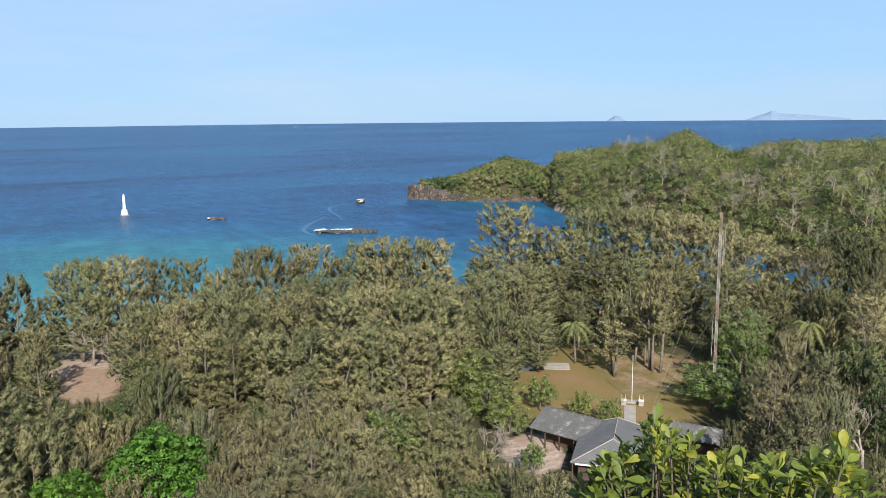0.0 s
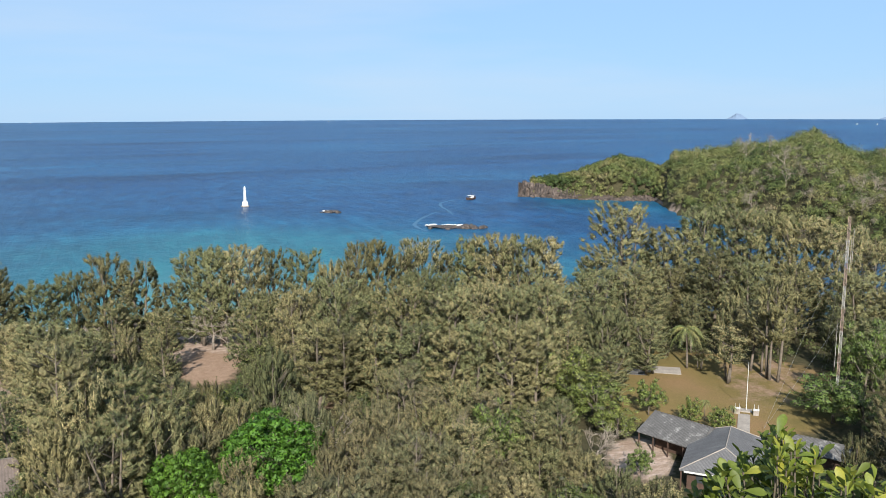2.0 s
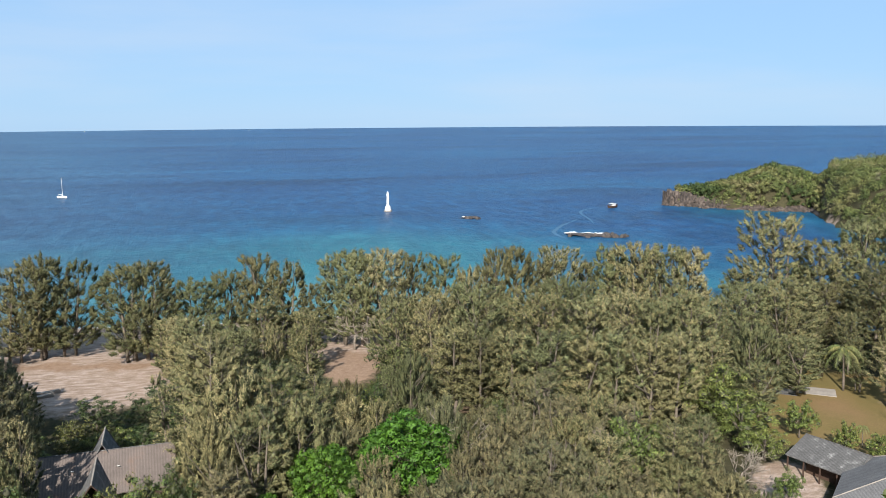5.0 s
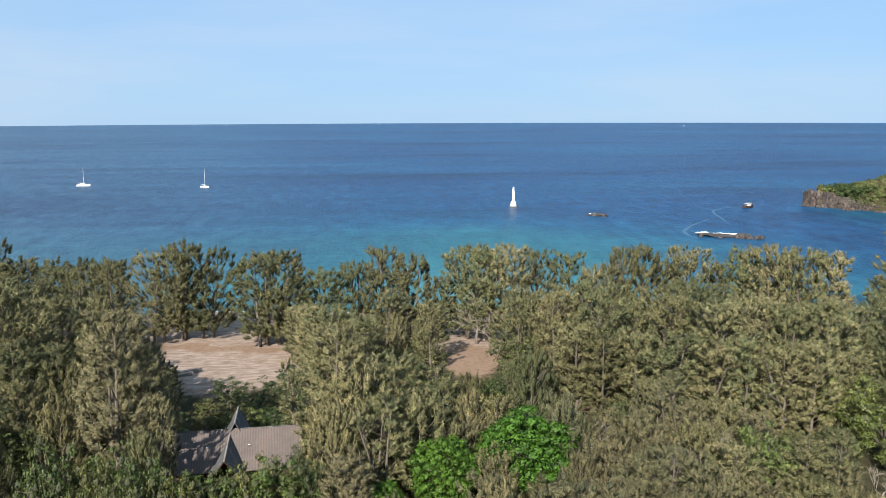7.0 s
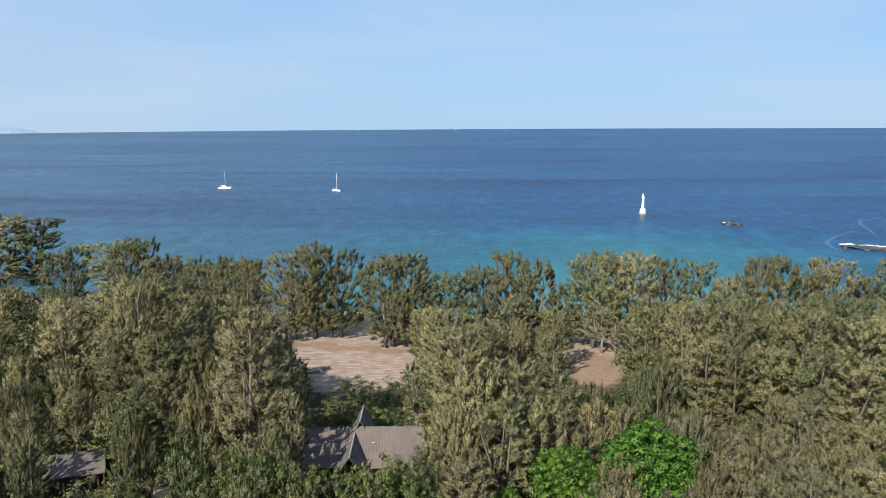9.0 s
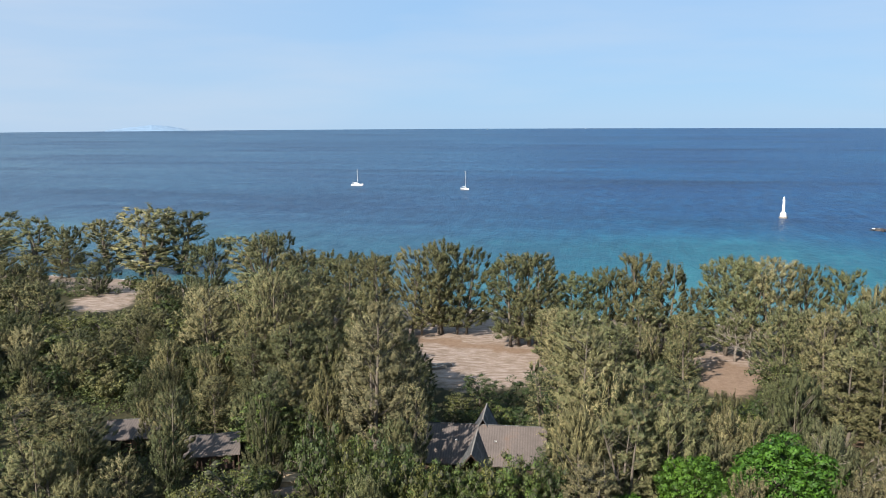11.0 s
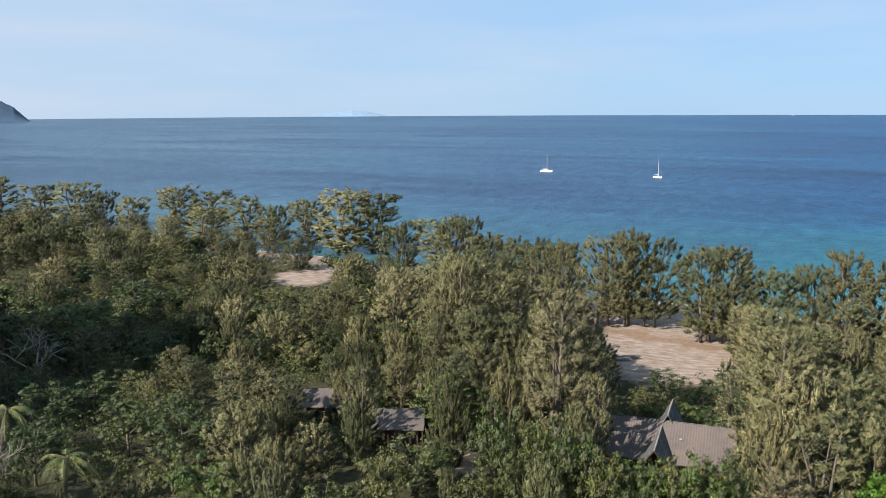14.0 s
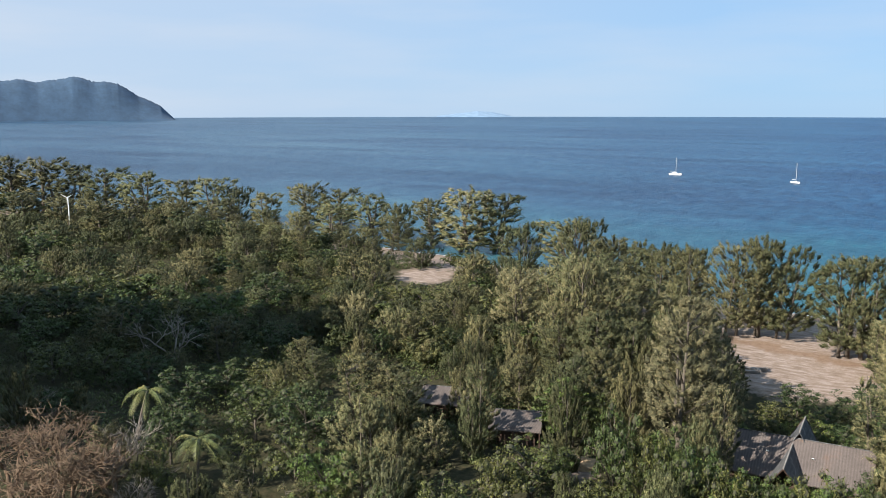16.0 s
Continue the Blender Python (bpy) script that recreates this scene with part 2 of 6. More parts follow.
# ---- ground
def ground_material():
    m, n, l, b = mat("ground_cover")
    co = n.new("ShaderNodeTexCoord").outputs["Object"]
    big, mid, fine = noise_tex(n, l, 0.06, 5, co), noise_tex(n, l, 0.9, 6, co, 0.65), noise_tex(n, l, 5.0, 3, co)
    mp = n.new("ShaderNodeMapping")
    mp.inputs["Scale"].default_value, mp.inputs["Rotation"].default_value = (0.4, 1.0, 1.0), (0, 0, 0.22)
    l.new(co, mp.inputs[0])
    raked = noise_tex(n, l, 0.9, 6, mp.outputs[0], 0.68)
    sand = ramp(n, [(0.34, (0.245, 0.178, 0.137)), (0.48, (0.34, 0.258, 0.202)), (0.64, (0.47, 0.375, 0.325))])
    l.new(raked.outputs[0], sand.inputs[0])
    turf = ramp(n, [(0.3, (0.115, 0.103, 0.036)), (0.5, (0.185, 0.138, 0.055)), (0.7, (0.235, 0.153, 0.076))])
    l.new(big.outputs[0], turf.inputs[0])
    earth = ramp(n, [(0.3, (0.035, 0.04, 0.02)), (0.7, (0.09, 0.075, 0.042))])
    l.new(mid.outputs[0], earth.inputs[0])
    cover = n.new("ShaderNodeAttribute")
    cover.attribute_name = "cover"
    sep = n.new("ShaderNodeSeparateColor")
    l.new(cover.outputs["Color"], sep.inputs[0])
    rag = noise_tex(n, l, 0.28, 6, co, 0.7)

    def ragged(mask):
        a, r = n.new("ShaderNodeMath"), n.new("ShaderNodeMapRange")
        a.operation = "MULTIPLY_ADD"
        l.new(rag.outputs[0], a.inputs[0])
        a.inputs[1].default_value = 1.5
        l.new(mask, a.inputs[2])
        r.inputs[1].default_value, r.inputs[2].default_value = 1.1, 1.45
        l.new(a.outputs[0], r.inputs[0])
        return r.outputs[0]

    c1 = mixed(n, l, "MIX", ragged(sep.outputs[0]), earth.outputs[0], sand.outputs[0])
    c2 = mixed(n, l, "MIX", ragged(sep.outputs[1]), c1, turf.outputs[0])
    red = ramp(n, [(0.3, (0.24, 0.158, 0.108)), (0.7, (0.34, 0.238, 0.172))])
    l.new(mid.outputs[0], red.inputs[0])
    c2 = mixed(n, l, "MIX", ragged(sep.outputs[2]), c2, red.outputs[0])
    grain = ramp(n, [(0.3, (0.56, 0.56, 0.56)), (0.7, (0.84, 0.84, 0.84))])
    l.new(fine.outputs[0], grain.inputs[0])
    l.new(mixed(n, l, "MULTIPLY", 1.0, c2, grain.outputs[0]), b.inputs["Base Color"])
    b.inputs["Roughness"].default_value = 0.95
    b.inputs["Specular IOR Level"].default_value = 0.1
    bumped(n, l, b, mid.outputs[0], 0.4, 0.12)
    return m


def ground():
    rings = [0.6, 1.5, 3, 5, 8, 12, 18, 25, 33, 42, 52, 62, 72, 80, 88] + list(range(94, 300, 4)) + list(range(300, 820, 9)) + [900, 1100, 1500, 2500, 3780]
    azs = [radians(a) for a in np.arange(-180, 180, 3.0)]
    fine = [radians(a) for a in np.arange(-64, 66, 0.5)]
    azs = sorted(set(round(a, 6) for a in azs + fine))
    verts, faces = polar_sheet(rings, azs, land)
    me = solid("ground", verts, faces, ground_material(), True)
    v = np.array(verts)
    d, az = np.hypot(v[:, 0], v[:, 1]), np.degrees(np.arctan2(-v[:, 0], v[:, 1]))
    s = np.interp(az, SHORE_AZ, SHORE_D)
    w = 5 * wave(v[:, 0], v[:, 1], 0.11)
    sand = smooth(-48, -26, d - s + w) * (az > -30)
    sand = np.maximum(sand, smooth(1.25, 0.9, np.hypot((az - 10.5) / 6.0, (d - 172) / 27)))
    sand = np.maximum(sand, smooth(3, 1, np.hypot((az - 24.0) / 0.7, (d - 108) / 2.2) + 0.06 * w))
    sand = np.maximum(sand, smooth(3, 1.2, np.hypot((az + 36.3) / 1.3, (d - 114) / 3.6) + 0.12 * w))
    sand = np.maximum(sand, smooth(1.5, 0.6, np.hypot((az + 6.4) / 3.2, (d - 172) / 9)))
    sand = np.maximum(sand, smooth(3, 1, np.hypot((az - 35.0) / 1.0, (d - 236) / 6)))
    sand = np.maximum(sand, smooth(1.6, 0.8, np.hypot((az + 37.9) / 0.55, (d - 418) / 8)))
    turf = smooth(1.3, 0.8, np.hypot((az + 41) / 8.5, (d - 147) / 21) + 0.04 * w)
    turf = np.maximum(turf, 0.85 * smooth(3, 1, np.hypot((az + 6.5) / 1.8, (d - 158) / 9)))
    dirt = 0.9 * smooth(3.2, 1.8, np.abs(v[:, 1] - 171.2 + 0.2 * (v[:, 0] + 30) + w * 0.15)) * (az > 3) * (az < 24)
    dirt = np.maximum(dirt, smooth(1.5, 0.5, np.hypot((az + 6.8) / 2.2, (d - 159) / 11) + 0.04 * w))
    dirt = np.maximum(dirt, 0.5 * smooth(1.5, 0.4, np.hypot((az + 44.5) / 3.4, (d - 155) / 16) + 0.05 * w))
    dirt = np.maximum(dirt, 0.8 * smooth(1.6, 0.8, np.hypot((az + 14.8) / 0.45, (d - 136) / 3.5) + 0.08 * w))
    turf = turf * (az < -30)
    layer = me.color_attributes.new("cover", "FLOAT_COLOR", "POINT")
    layer.data.foreach_set("color", np.column_stack([np.clip(sand, 0, 1), np.clip(turf, 0, 1), np.clip(dirt, 0, 1), 0 * s + 1]).ravel())
    return tagged(new("ground", me), "sandy coastal ground with dry turf and leaf litter", "ground", kind="structure")


ground()


# ---- sea
def sea_material():
    m, n, l, b = mat("sea_water")
    co = n.new("ShaderNodeTexCoord").outputs["Object"]
    at = n.new("ShaderNodeAttribute")
    at.attribute_name = "shallow"
    mp = n.new("ShaderNodeMapping")
    mp.inputs["Scale"].default_value = (0.3, 1.0, 1.0)
    mp.inputs["Rotation"].default_value = (0, 0, 0.2)
    l.new(co, mp.inputs[0])
    patch = noise_tex(n, l, 0.012, 5, mp.outputs[0])
    mq = n.new("ShaderNodeMapping")
    mq.inputs["Scale"].default_value = (1.0, 0.4, 1.0)
    l.new(co, mq.inputs[0])
    add = n.new("ShaderNodeMath")
    add.operation = "MULTIPLY_ADD"
    l.new(patch.outputs[0], add.inputs[0])
    add.inputs[1].default_value = 0.4
    l.new(at.outputs["Fac"], add.inputs[2])
    deep = ramp(n, [(0.16, (0.004, 0.039, 0.117)), (0.40, (0.0055, 0.062, 0.136)), (0.68, (0.017, 0.12, 0.153)), (1.0, (0.065, 0.2, 0.21))])
    l.new(add.outputs[0], deep.inputs[0])
    streak, fleck = noise_tex(n, l, 0.011, 6, mp.outputs[0], 0.6), noise_tex(n, l, 0.13, 6, mq.outputs[0], 0.78)
    sr = ramp(n, [(0.36, (0.5, 0.55, 0.64)), (0.5, (1.0, 1.0, 1.0)), (0.64, (1.25, 1.2, 1.12))])
    l.new(streak.outputs[0], sr.inputs[0])
    sweep = noise_tex(n, l, 0.0034, 5, mp.outputs[0], 0.62)
    wr2 = ramp(n, [(0.36, (0.6, 0.66, 0.74)), (0.5, (1.0, 1.0, 1.0)), (0.64, (1.45, 1.3, 1.16))])
    l.new(sweep.outputs[0], wr2.inputs[0])
    fr = ramp(n, [(0.34, (0.4, 0.45, 0.52)), (0.5, (0.96, 0.96, 0.97)), (0.66, (2.1, 1.8, 1.5))])
    l.new(fleck.outputs[0], fr.inputs[0])
    calm = n.new("ShaderNodeMath")
    calm.operation, calm.use_clamp = "MULTIPLY_ADD", True
    l.new(at.outputs["Fac"], calm.inputs[0])
    calm.inputs[1].default_value, calm.inputs[2].default_value = -1.2, 1.0
    # grey of the reflected sky, put into the water colour
    silt = n.new("ShaderNodeAttribute")
    silt.attribute_name = "silt"
    c = mixed(n, l, "MIX", silt.outputs["Fac"], deep.outputs[0], (0.052, 0.09, 0.128))
    c = mixed(n, l, "MULTIPLY", calm.outputs[0], c, sr.outputs[0])
    c = mixed(n, l, "MULTIPLY", calm.outputs[0], c, wr2.outputs[0])
    l.new(mixed(n, l, "MULTIPLY", calm.outputs[0], c, fr.outputs[0]), b.inputs["Base Color"])
    b.inputs["Roughness"].default_value = 0.35
    b.inputs["IOR"].default_value = 1.33
    b.inputs["Specular IOR Level"].default_value = 0.18
    chop = noise_tex(n, l, 0.4, 5, mq.outputs[0], 0.7)
    bumped(n, l, b, chop.outputs[0], 1.0, 1.2)
    return m


def sea():
    rings = [150] + list(range(160, 560, 8)) + list(range(560, 1000, 40)) + [1100, 1300, 1600, 2000, 2600, 3200, 3790]
    azs = [radians(a) for a in np.arange(-180, 180, 1.5)]
    verts, faces = polar_sheet(rings, azs, lambda x, y: 0 * x)
    me = solid("sea", verts, faces, sea_material(), True)
    v = np.array(verts)
    d, az = np.hypot(v[:, 0], v[:, 1]), np.degrees(np.arctan2(-v[:, 0], v[:, 1]))
    s = np.interp(az, SHORE_AZ, SHORE_D)
    off = d - s
    reach = np.interp(az, [-60, -34, -20, -5, 10, 25, 40, 60], [60, 110, 190, 240, 250, 240, 230, 260])
    shallow = np.clip(1 - off / reach, 0, 1) ** 0.8 * np.interp(az, [-40, -22, -8, 5, 20, 60], [0.4, 0.55, 0.76, 0.52, 0.36, 0.28])
    # paler at any depth on the left: brighter sky reflection in the colour
    shallow = shallow + np.interp(az, [-5, 20, 60], [0.0, 0.10, 0.16])
    bay = np.interp(az, CAPE_AZ, CAPE_NEAR) - d
    shallow = np.maximum(shallow, 0.24 * smooth(90, 5, bay) * (bay > -25) * smooth(-27.5, -30, az))
    layer = me.attributes.new("shallow", "FLOAT", "POINT")
    layer.data.foreach_set("value", shallow)
    # painted sky reflection grows towards the left
    layer = me.attributes.new("silt", "FLOAT", "POINT")
    layer.data.foreach_set("value", np.interp(az, [0, 15, 45], [0.0, 0.32, 0.6]))
    return tagged(new("sea", me), "blue sea turning turquoise over the shallows", "sea", kind="structure")


sea()


# ---- far land
def far_hill(name, az0, az1, d, profile, colour, label, haze):
    """A long hill on the horizon; profile: (share of the length, height)."""
    n, rows = (480, 26) if az0 > 50 else (160, 10)
    verts, faces = [], []
    for i in range(n + 1):
        t = i / n
        az = az0 + (az1 - az0) * t
        top = np.interp(t, [p[0] for p in profile], [p[1] for p in profile])
        top = max(0.5, top + (0.05 * top + 0.6) * noise.noise((t * 23, d * 0.01, 0)))
        for k in range(rows + 1):
            u = k / rows
            share = math.sin(math.pi * min(1, u * 0.78)) if u < 0.65 else math.sin(math.pi * 0.507) * (1 - (u - 0.65) / 0.35)
            bump = 1 + (0.015 * noise.noise((t * 14, u * 7, d * 0.01)) + 0.008 * noise.noise((t * 170, u * 34, 2))) * min(1, u * 4) * (u < 0.6)
            x, y = spot(az, d * (1 + 0.1 * u))
            crest = 0.03 * top * noise.noise((t * 190, d * 0.01, 5)) * (share > 0.97)
            verts.append((x, y, top * share * bump + crest - (2 if u in (0, 1) else 0)))
    for i in range(n):
        for k in range(rows):
            a = i * (rows + 1) + k
            faces.append((a, a + rows + 1, a + rows + 2, a + 1))
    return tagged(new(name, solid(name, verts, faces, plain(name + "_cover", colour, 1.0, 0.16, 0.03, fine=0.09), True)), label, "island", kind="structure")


# blue distance haze is painted into each hill's colour
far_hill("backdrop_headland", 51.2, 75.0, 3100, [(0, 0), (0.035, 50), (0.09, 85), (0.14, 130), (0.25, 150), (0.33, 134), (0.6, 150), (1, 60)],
         (0.037, 0.072, 0.12), "forested headland across the water, coloured blue for distance haze", 0.4)
far_hill("backdrop_islet", -41.3, -42.5, 3730, [(0, 0), (0.2, 9), (0.45, 24), (0.7, 19), (1, 0)], (0.1438, 0.2082, 0.3028), "islet on the horizon in pale haze blue", 0.7)
far_hill("backdrop_island", -50.0, -56.0, 3735, [(0, 0), (0.12, 18), (0.25, 38), (0.35, 27), (0.6, 20), (1, 4)], (0.1514, 0.2157, 0.3104), "long island on the horizon in pale haze blue", 0.7)
far_hill("backdrop_far_coast", 34.2, 29.2, 3740, [(0, 2), (0.3, 14), (0.55, 24), (0.75, 20), (0.9, 10), (1, 1)], (0.19, 0.28, 0.385), "low island on the horizon in faint haze blue", 0.8)


# ------------------------------------------------------------------ mesh helpers
class Build:
    """Collects vertices and faces of one mesh."""

    def __init__(self):
        self.v, self.f, self.m = [], [], []

    def add(self, verts, faces, slot=0):
        k = len(self.v)
        self.v += [tuple(p) for p in verts]
        self.f += [tuple(i + k for i in f) for f in faces]
        self.m += [slot] * len(faces)

    def tube(self, pts, radii, sides=6, slot=0):
        pts = [Vector(p) for p in pts]
        verts, faces = [], []
        for i, p in enumerate(pts):
            d = (pts[min(i + 1, len(pts) - 1)] - pts[max(i - 1, 0)]).normalized()
            u = d.orthogonal().normalized()
            w = d.cross(u)
            for k in range(sides):
                a = 2 * math.pi * k / sides
                verts.append(p + (u * math.cos(a) + w * math.sin(a)) * radii[i])
        for i in range(len(pts) - 1):
            for k in range(sides):
                faces.append((i * sides + k, i * sides + (k + 1) % sides, (i + 1) * sides + (k + 1) % sides, (i + 1) * sides + k))
        faces.append(tuple(range(sides))[::-1])
        faces.append(tuple((len(pts) - 1) * sides + k for k in range(sides)))
        self.add(verts, faces, slot)

    def box(self, x0, x1, y0, y1, z0, z1, slot=0):
        vs = [(x, y, z) for z in (z0, z1) for y in (y0, y1) for x in (x0, x1)]
        self.add(vs, [(0, 2, 3, 1), (4, 5, 7, 6), (0, 1, 5, 4), (2, 6, 7, 3), (0, 4, 6, 2), (1, 3, 7, 5)], slot)

    def mesh(self, name, material, smooth_faces=False):
        me = solid(name, self.v, self.f, material, smooth_faces)
        if isinstance(material, (list, tuple)):
            me.polygons.foreach_set("material_index", self.m)
        return me


def part(name, build, material, parent, label="", smooth_faces=False):
    me = build if isinstance(build, bpy.types.Mesh) else build.mesh(name, material, smooth_faces)
    ob = new(name, me)
    ob.parent = parent
    return tagged(ob, label)


def thing(name, m, label, category, group="", kind=""):
    ob = new(name)
    ob.empty_display_size = 0.5
    ob.matrix_basis = m
    return tagged(ob, label, category, group, kind)


def sprays(axes, normals, centres, length, width, curl=0.0, corners=4):
    """Leaf-shaped blades of three or four corners. Arrays of the same length."""
    n = len(centres)
    axes = axes - normals * (axes * normals).sum(1, keepdims=True)
    axes /= np.linalg.norm(axes, axis=1, keepdims=True) + 1e-9
    side = np.cross(normals, axes)
    L, W = length[:, None], width[:, None]
    tip = centres + axes * L * 0.5
    if corners == 3:
        p = [centres - axes * L * 0.5 + side * W * 0.5, centres - axes * L * 0.5 - side * W * 0.5, tip]
    else:
        p = [centres - axes * L * 0.5, centres + side * W * 0.5 - normals * W * curl, tip, centres - side * W * 0.5 - normals * W * curl]
    return np.stack(p, 1).reshape(-1, 3), np.arange(n * corners).reshape(-1, corners)


NORMALS = {}


def blade_mesh(name, blades, material):
    """Blades as one mesh; they are shaded as the round clumps that they make up."""
    v, f, nor = blades
    me = bpy.data.meshes.new(name)
    n, c = len(f), f.shape[1]
    me.vertices.add(len(v))
    me.vertices.foreach_set("co", v.ravel().astype(np.float32))
    me.loops.add(c * n)
    me.loops.foreach_set("vertex_index", f.ravel().astype(np.int32))
    me.polygons.add(n)
    me.polygons.foreach_set("loop_start", (np.arange(n) * c).astype(np.int32))
    me.polygons.foreach_set("use_smooth", np.ones(n, dtype=bool))
    me.materials.append(material)
    me.update()
    me.validate()
    me.normals_split_custom_set_from_vertices(nor.astype(np.float32).tolist())
    NORMALS[me.name] = nor
    return me


def unit(a):
    return a / (np.linalg.norm(a, axis=1, keepdims=True) + 1e-9)


def clump_blades(rng, centres, radius, count, length, width, droop, lift=0.0, corners=4, tall=0.8, loose=0.55):
    """Blades over the upper and outer side of round clumps."""
    c = np.repeat(centres, count, 0)
    r = np.repeat(radius, count)
    out = unit(rng.normal(size=(len(c), 3)) * np.array([1, 1, 0.85]) + np.array([0, 0, lift]))
    pos = c + out * (r * rng.uniform(0.45, 1.0, len(c)))[:, None] * np.array([1, 1, tall])
    nor = unit(out + rng.normal(size=out.shape) * 0.33)
    ax = rng.normal(size=out.shape) * loose + out * 0.3 + np.array([0, 0, -droop])
    L = length * rng.uniform(0.6, 1.35, len(c))
    W = width * rng.uniform(0.7, 1.3, len(c))
    v, f = sprays(ax, nor, pos, L, W, 0.15, corners)
    soft = unit(out + rng.normal(size=out.shape) * 0.2 + np.array([0, 0, 0.15]))
    return v, f, np.repeat(soft, corners, 0)


OCTA_V = np.array([(1, 0, 0), (-1, 0, 0), (0, 1, 0), (0, -1, 0), (0, 0, 1), (0, 0, -1)], float)
OCTA_F = np.array([(0, 2, 4), (2, 1, 4), (1, 3, 4), (3, 0, 4), (2, 0, 5), (1, 2, 5), (3, 1, 5), (0, 3, 5)])


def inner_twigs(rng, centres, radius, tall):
    """The inner twigs as solid cores that close a crown behind its outer sprays; their dark colour stands for shade."""
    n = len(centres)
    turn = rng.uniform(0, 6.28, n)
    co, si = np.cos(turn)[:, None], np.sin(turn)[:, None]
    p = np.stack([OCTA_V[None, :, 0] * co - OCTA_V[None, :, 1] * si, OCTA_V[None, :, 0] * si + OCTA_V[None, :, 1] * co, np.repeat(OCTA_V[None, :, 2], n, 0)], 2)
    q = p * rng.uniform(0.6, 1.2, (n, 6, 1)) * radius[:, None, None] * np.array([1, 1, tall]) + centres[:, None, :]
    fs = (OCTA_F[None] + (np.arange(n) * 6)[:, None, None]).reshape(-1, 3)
    return blade_mesh("inner_crown", (q.reshape(-1, 3), fs, p.reshape(-1, 3)), M_SHADED_TWIG)


# ------------------------------------------------------------------ trees
SIZE = {}          # height and width of each kind of tree as it is made


def note_size(tree, v):
    SIZE[tree.name] = (float(np.percentile(v[:, 2], 99.6)), 2 * float(np.percentile(np.hypot(v[:, 0], v[:, 1]), 95)))


def plume_blades(rng, tips, ways, lens, rads, count, long, wide, hang=0.45):
    """Needle sprays over tapering plumes that rise from the limbs."""
    n = len(tips)
    u = unit(np.cross(ways, np.array([0.31, 0.17, 0.02])))
    w = np.cross(ways, u)
    rep = lambda a: np.repeat(a, count, 0)
    s = rng.uniform(0, 1, n * count) ** 0.85
    ang = rng.uniform(0, 6.283, n * count)
    radial = rep(u) * np.cos(ang)[:, None] + rep(w) * np.sin(ang)[:, None]
    prof = rep(rads) * np.sin(np.pi * (0.16 + 0.76 * s)) ** 0.8
    pos = rep(tips) - rep(ways) * (rep(lens) * (1 - s))[:, None] + radial * (prof * (0.45 + 0.95 * rng.uniform(0, 1, n * count) ** 1.4))[:, None]
    out = unit(radial + rep(ways) * (s * 0.9 - 0.25)[:, None])
    nor = unit(out + rng.normal(size=out.shape) * 0.4)
    ax = rep(ways) * 0.45 + radial * 0.45 + np.array([0, 0, -hang]) + rng.normal(size=out.shape) * 0.38
    L, W = long * rng.uniform(0.6, 1.35, n * count), wide * rng.uniform(0.7, 1.3, n * count)
    v, f = sprays(ax, nor, pos, L, W, 0.15, 3)
    crown = pos * np.array([1, 1, 0.0])
    soft = unit(out + unit(crown) * 0.8 + rng.normal(size=out.shape) * 0.1 + np.array([0, 0, 0.15]))
    return v, f, np.repeat(soft, 3, 0)


def plume_cores(rng, tips, ways, lens, rads, material):
    """The dense twigs and needles that fill each plume, uneven in outline."""
    n = len(tips)
    u = unit(np.cross(ways, np.array([0.31, 0.17, 0.02])))
    w = np.cross(ways, u)
    mid = tips - ways * (lens * 0.54)[:, None]
    p = OCTA_V[None] * rng.uniform(0.6, 1.25, (n, 6, 1))
    q = mid[:, None] + p[:, :, 0:1] * (u * rads[:, None] * 0.62)[:, None] + p[:, :, 1:2] * (w * rads[:, None] * 0.62)[:, None] + p[:, :, 2:3] * (ways * lens[:, None] * 0.46)[:, None]
    fs = (OCTA_F[None] + (np.arange(n) * 6)[:, None, None]).reshape(-1, 3)
    v = q.reshape(-1, 3)
    out = unit((q - mid[:, None]).reshape(-1, 3)) + unit(v * np.array([1, 1, 0.0])) * 0.35
    return blade_mesh("inner_crown", (v, fs, unit(out + rng.normal(size=v.shape) * 0.12)), material)


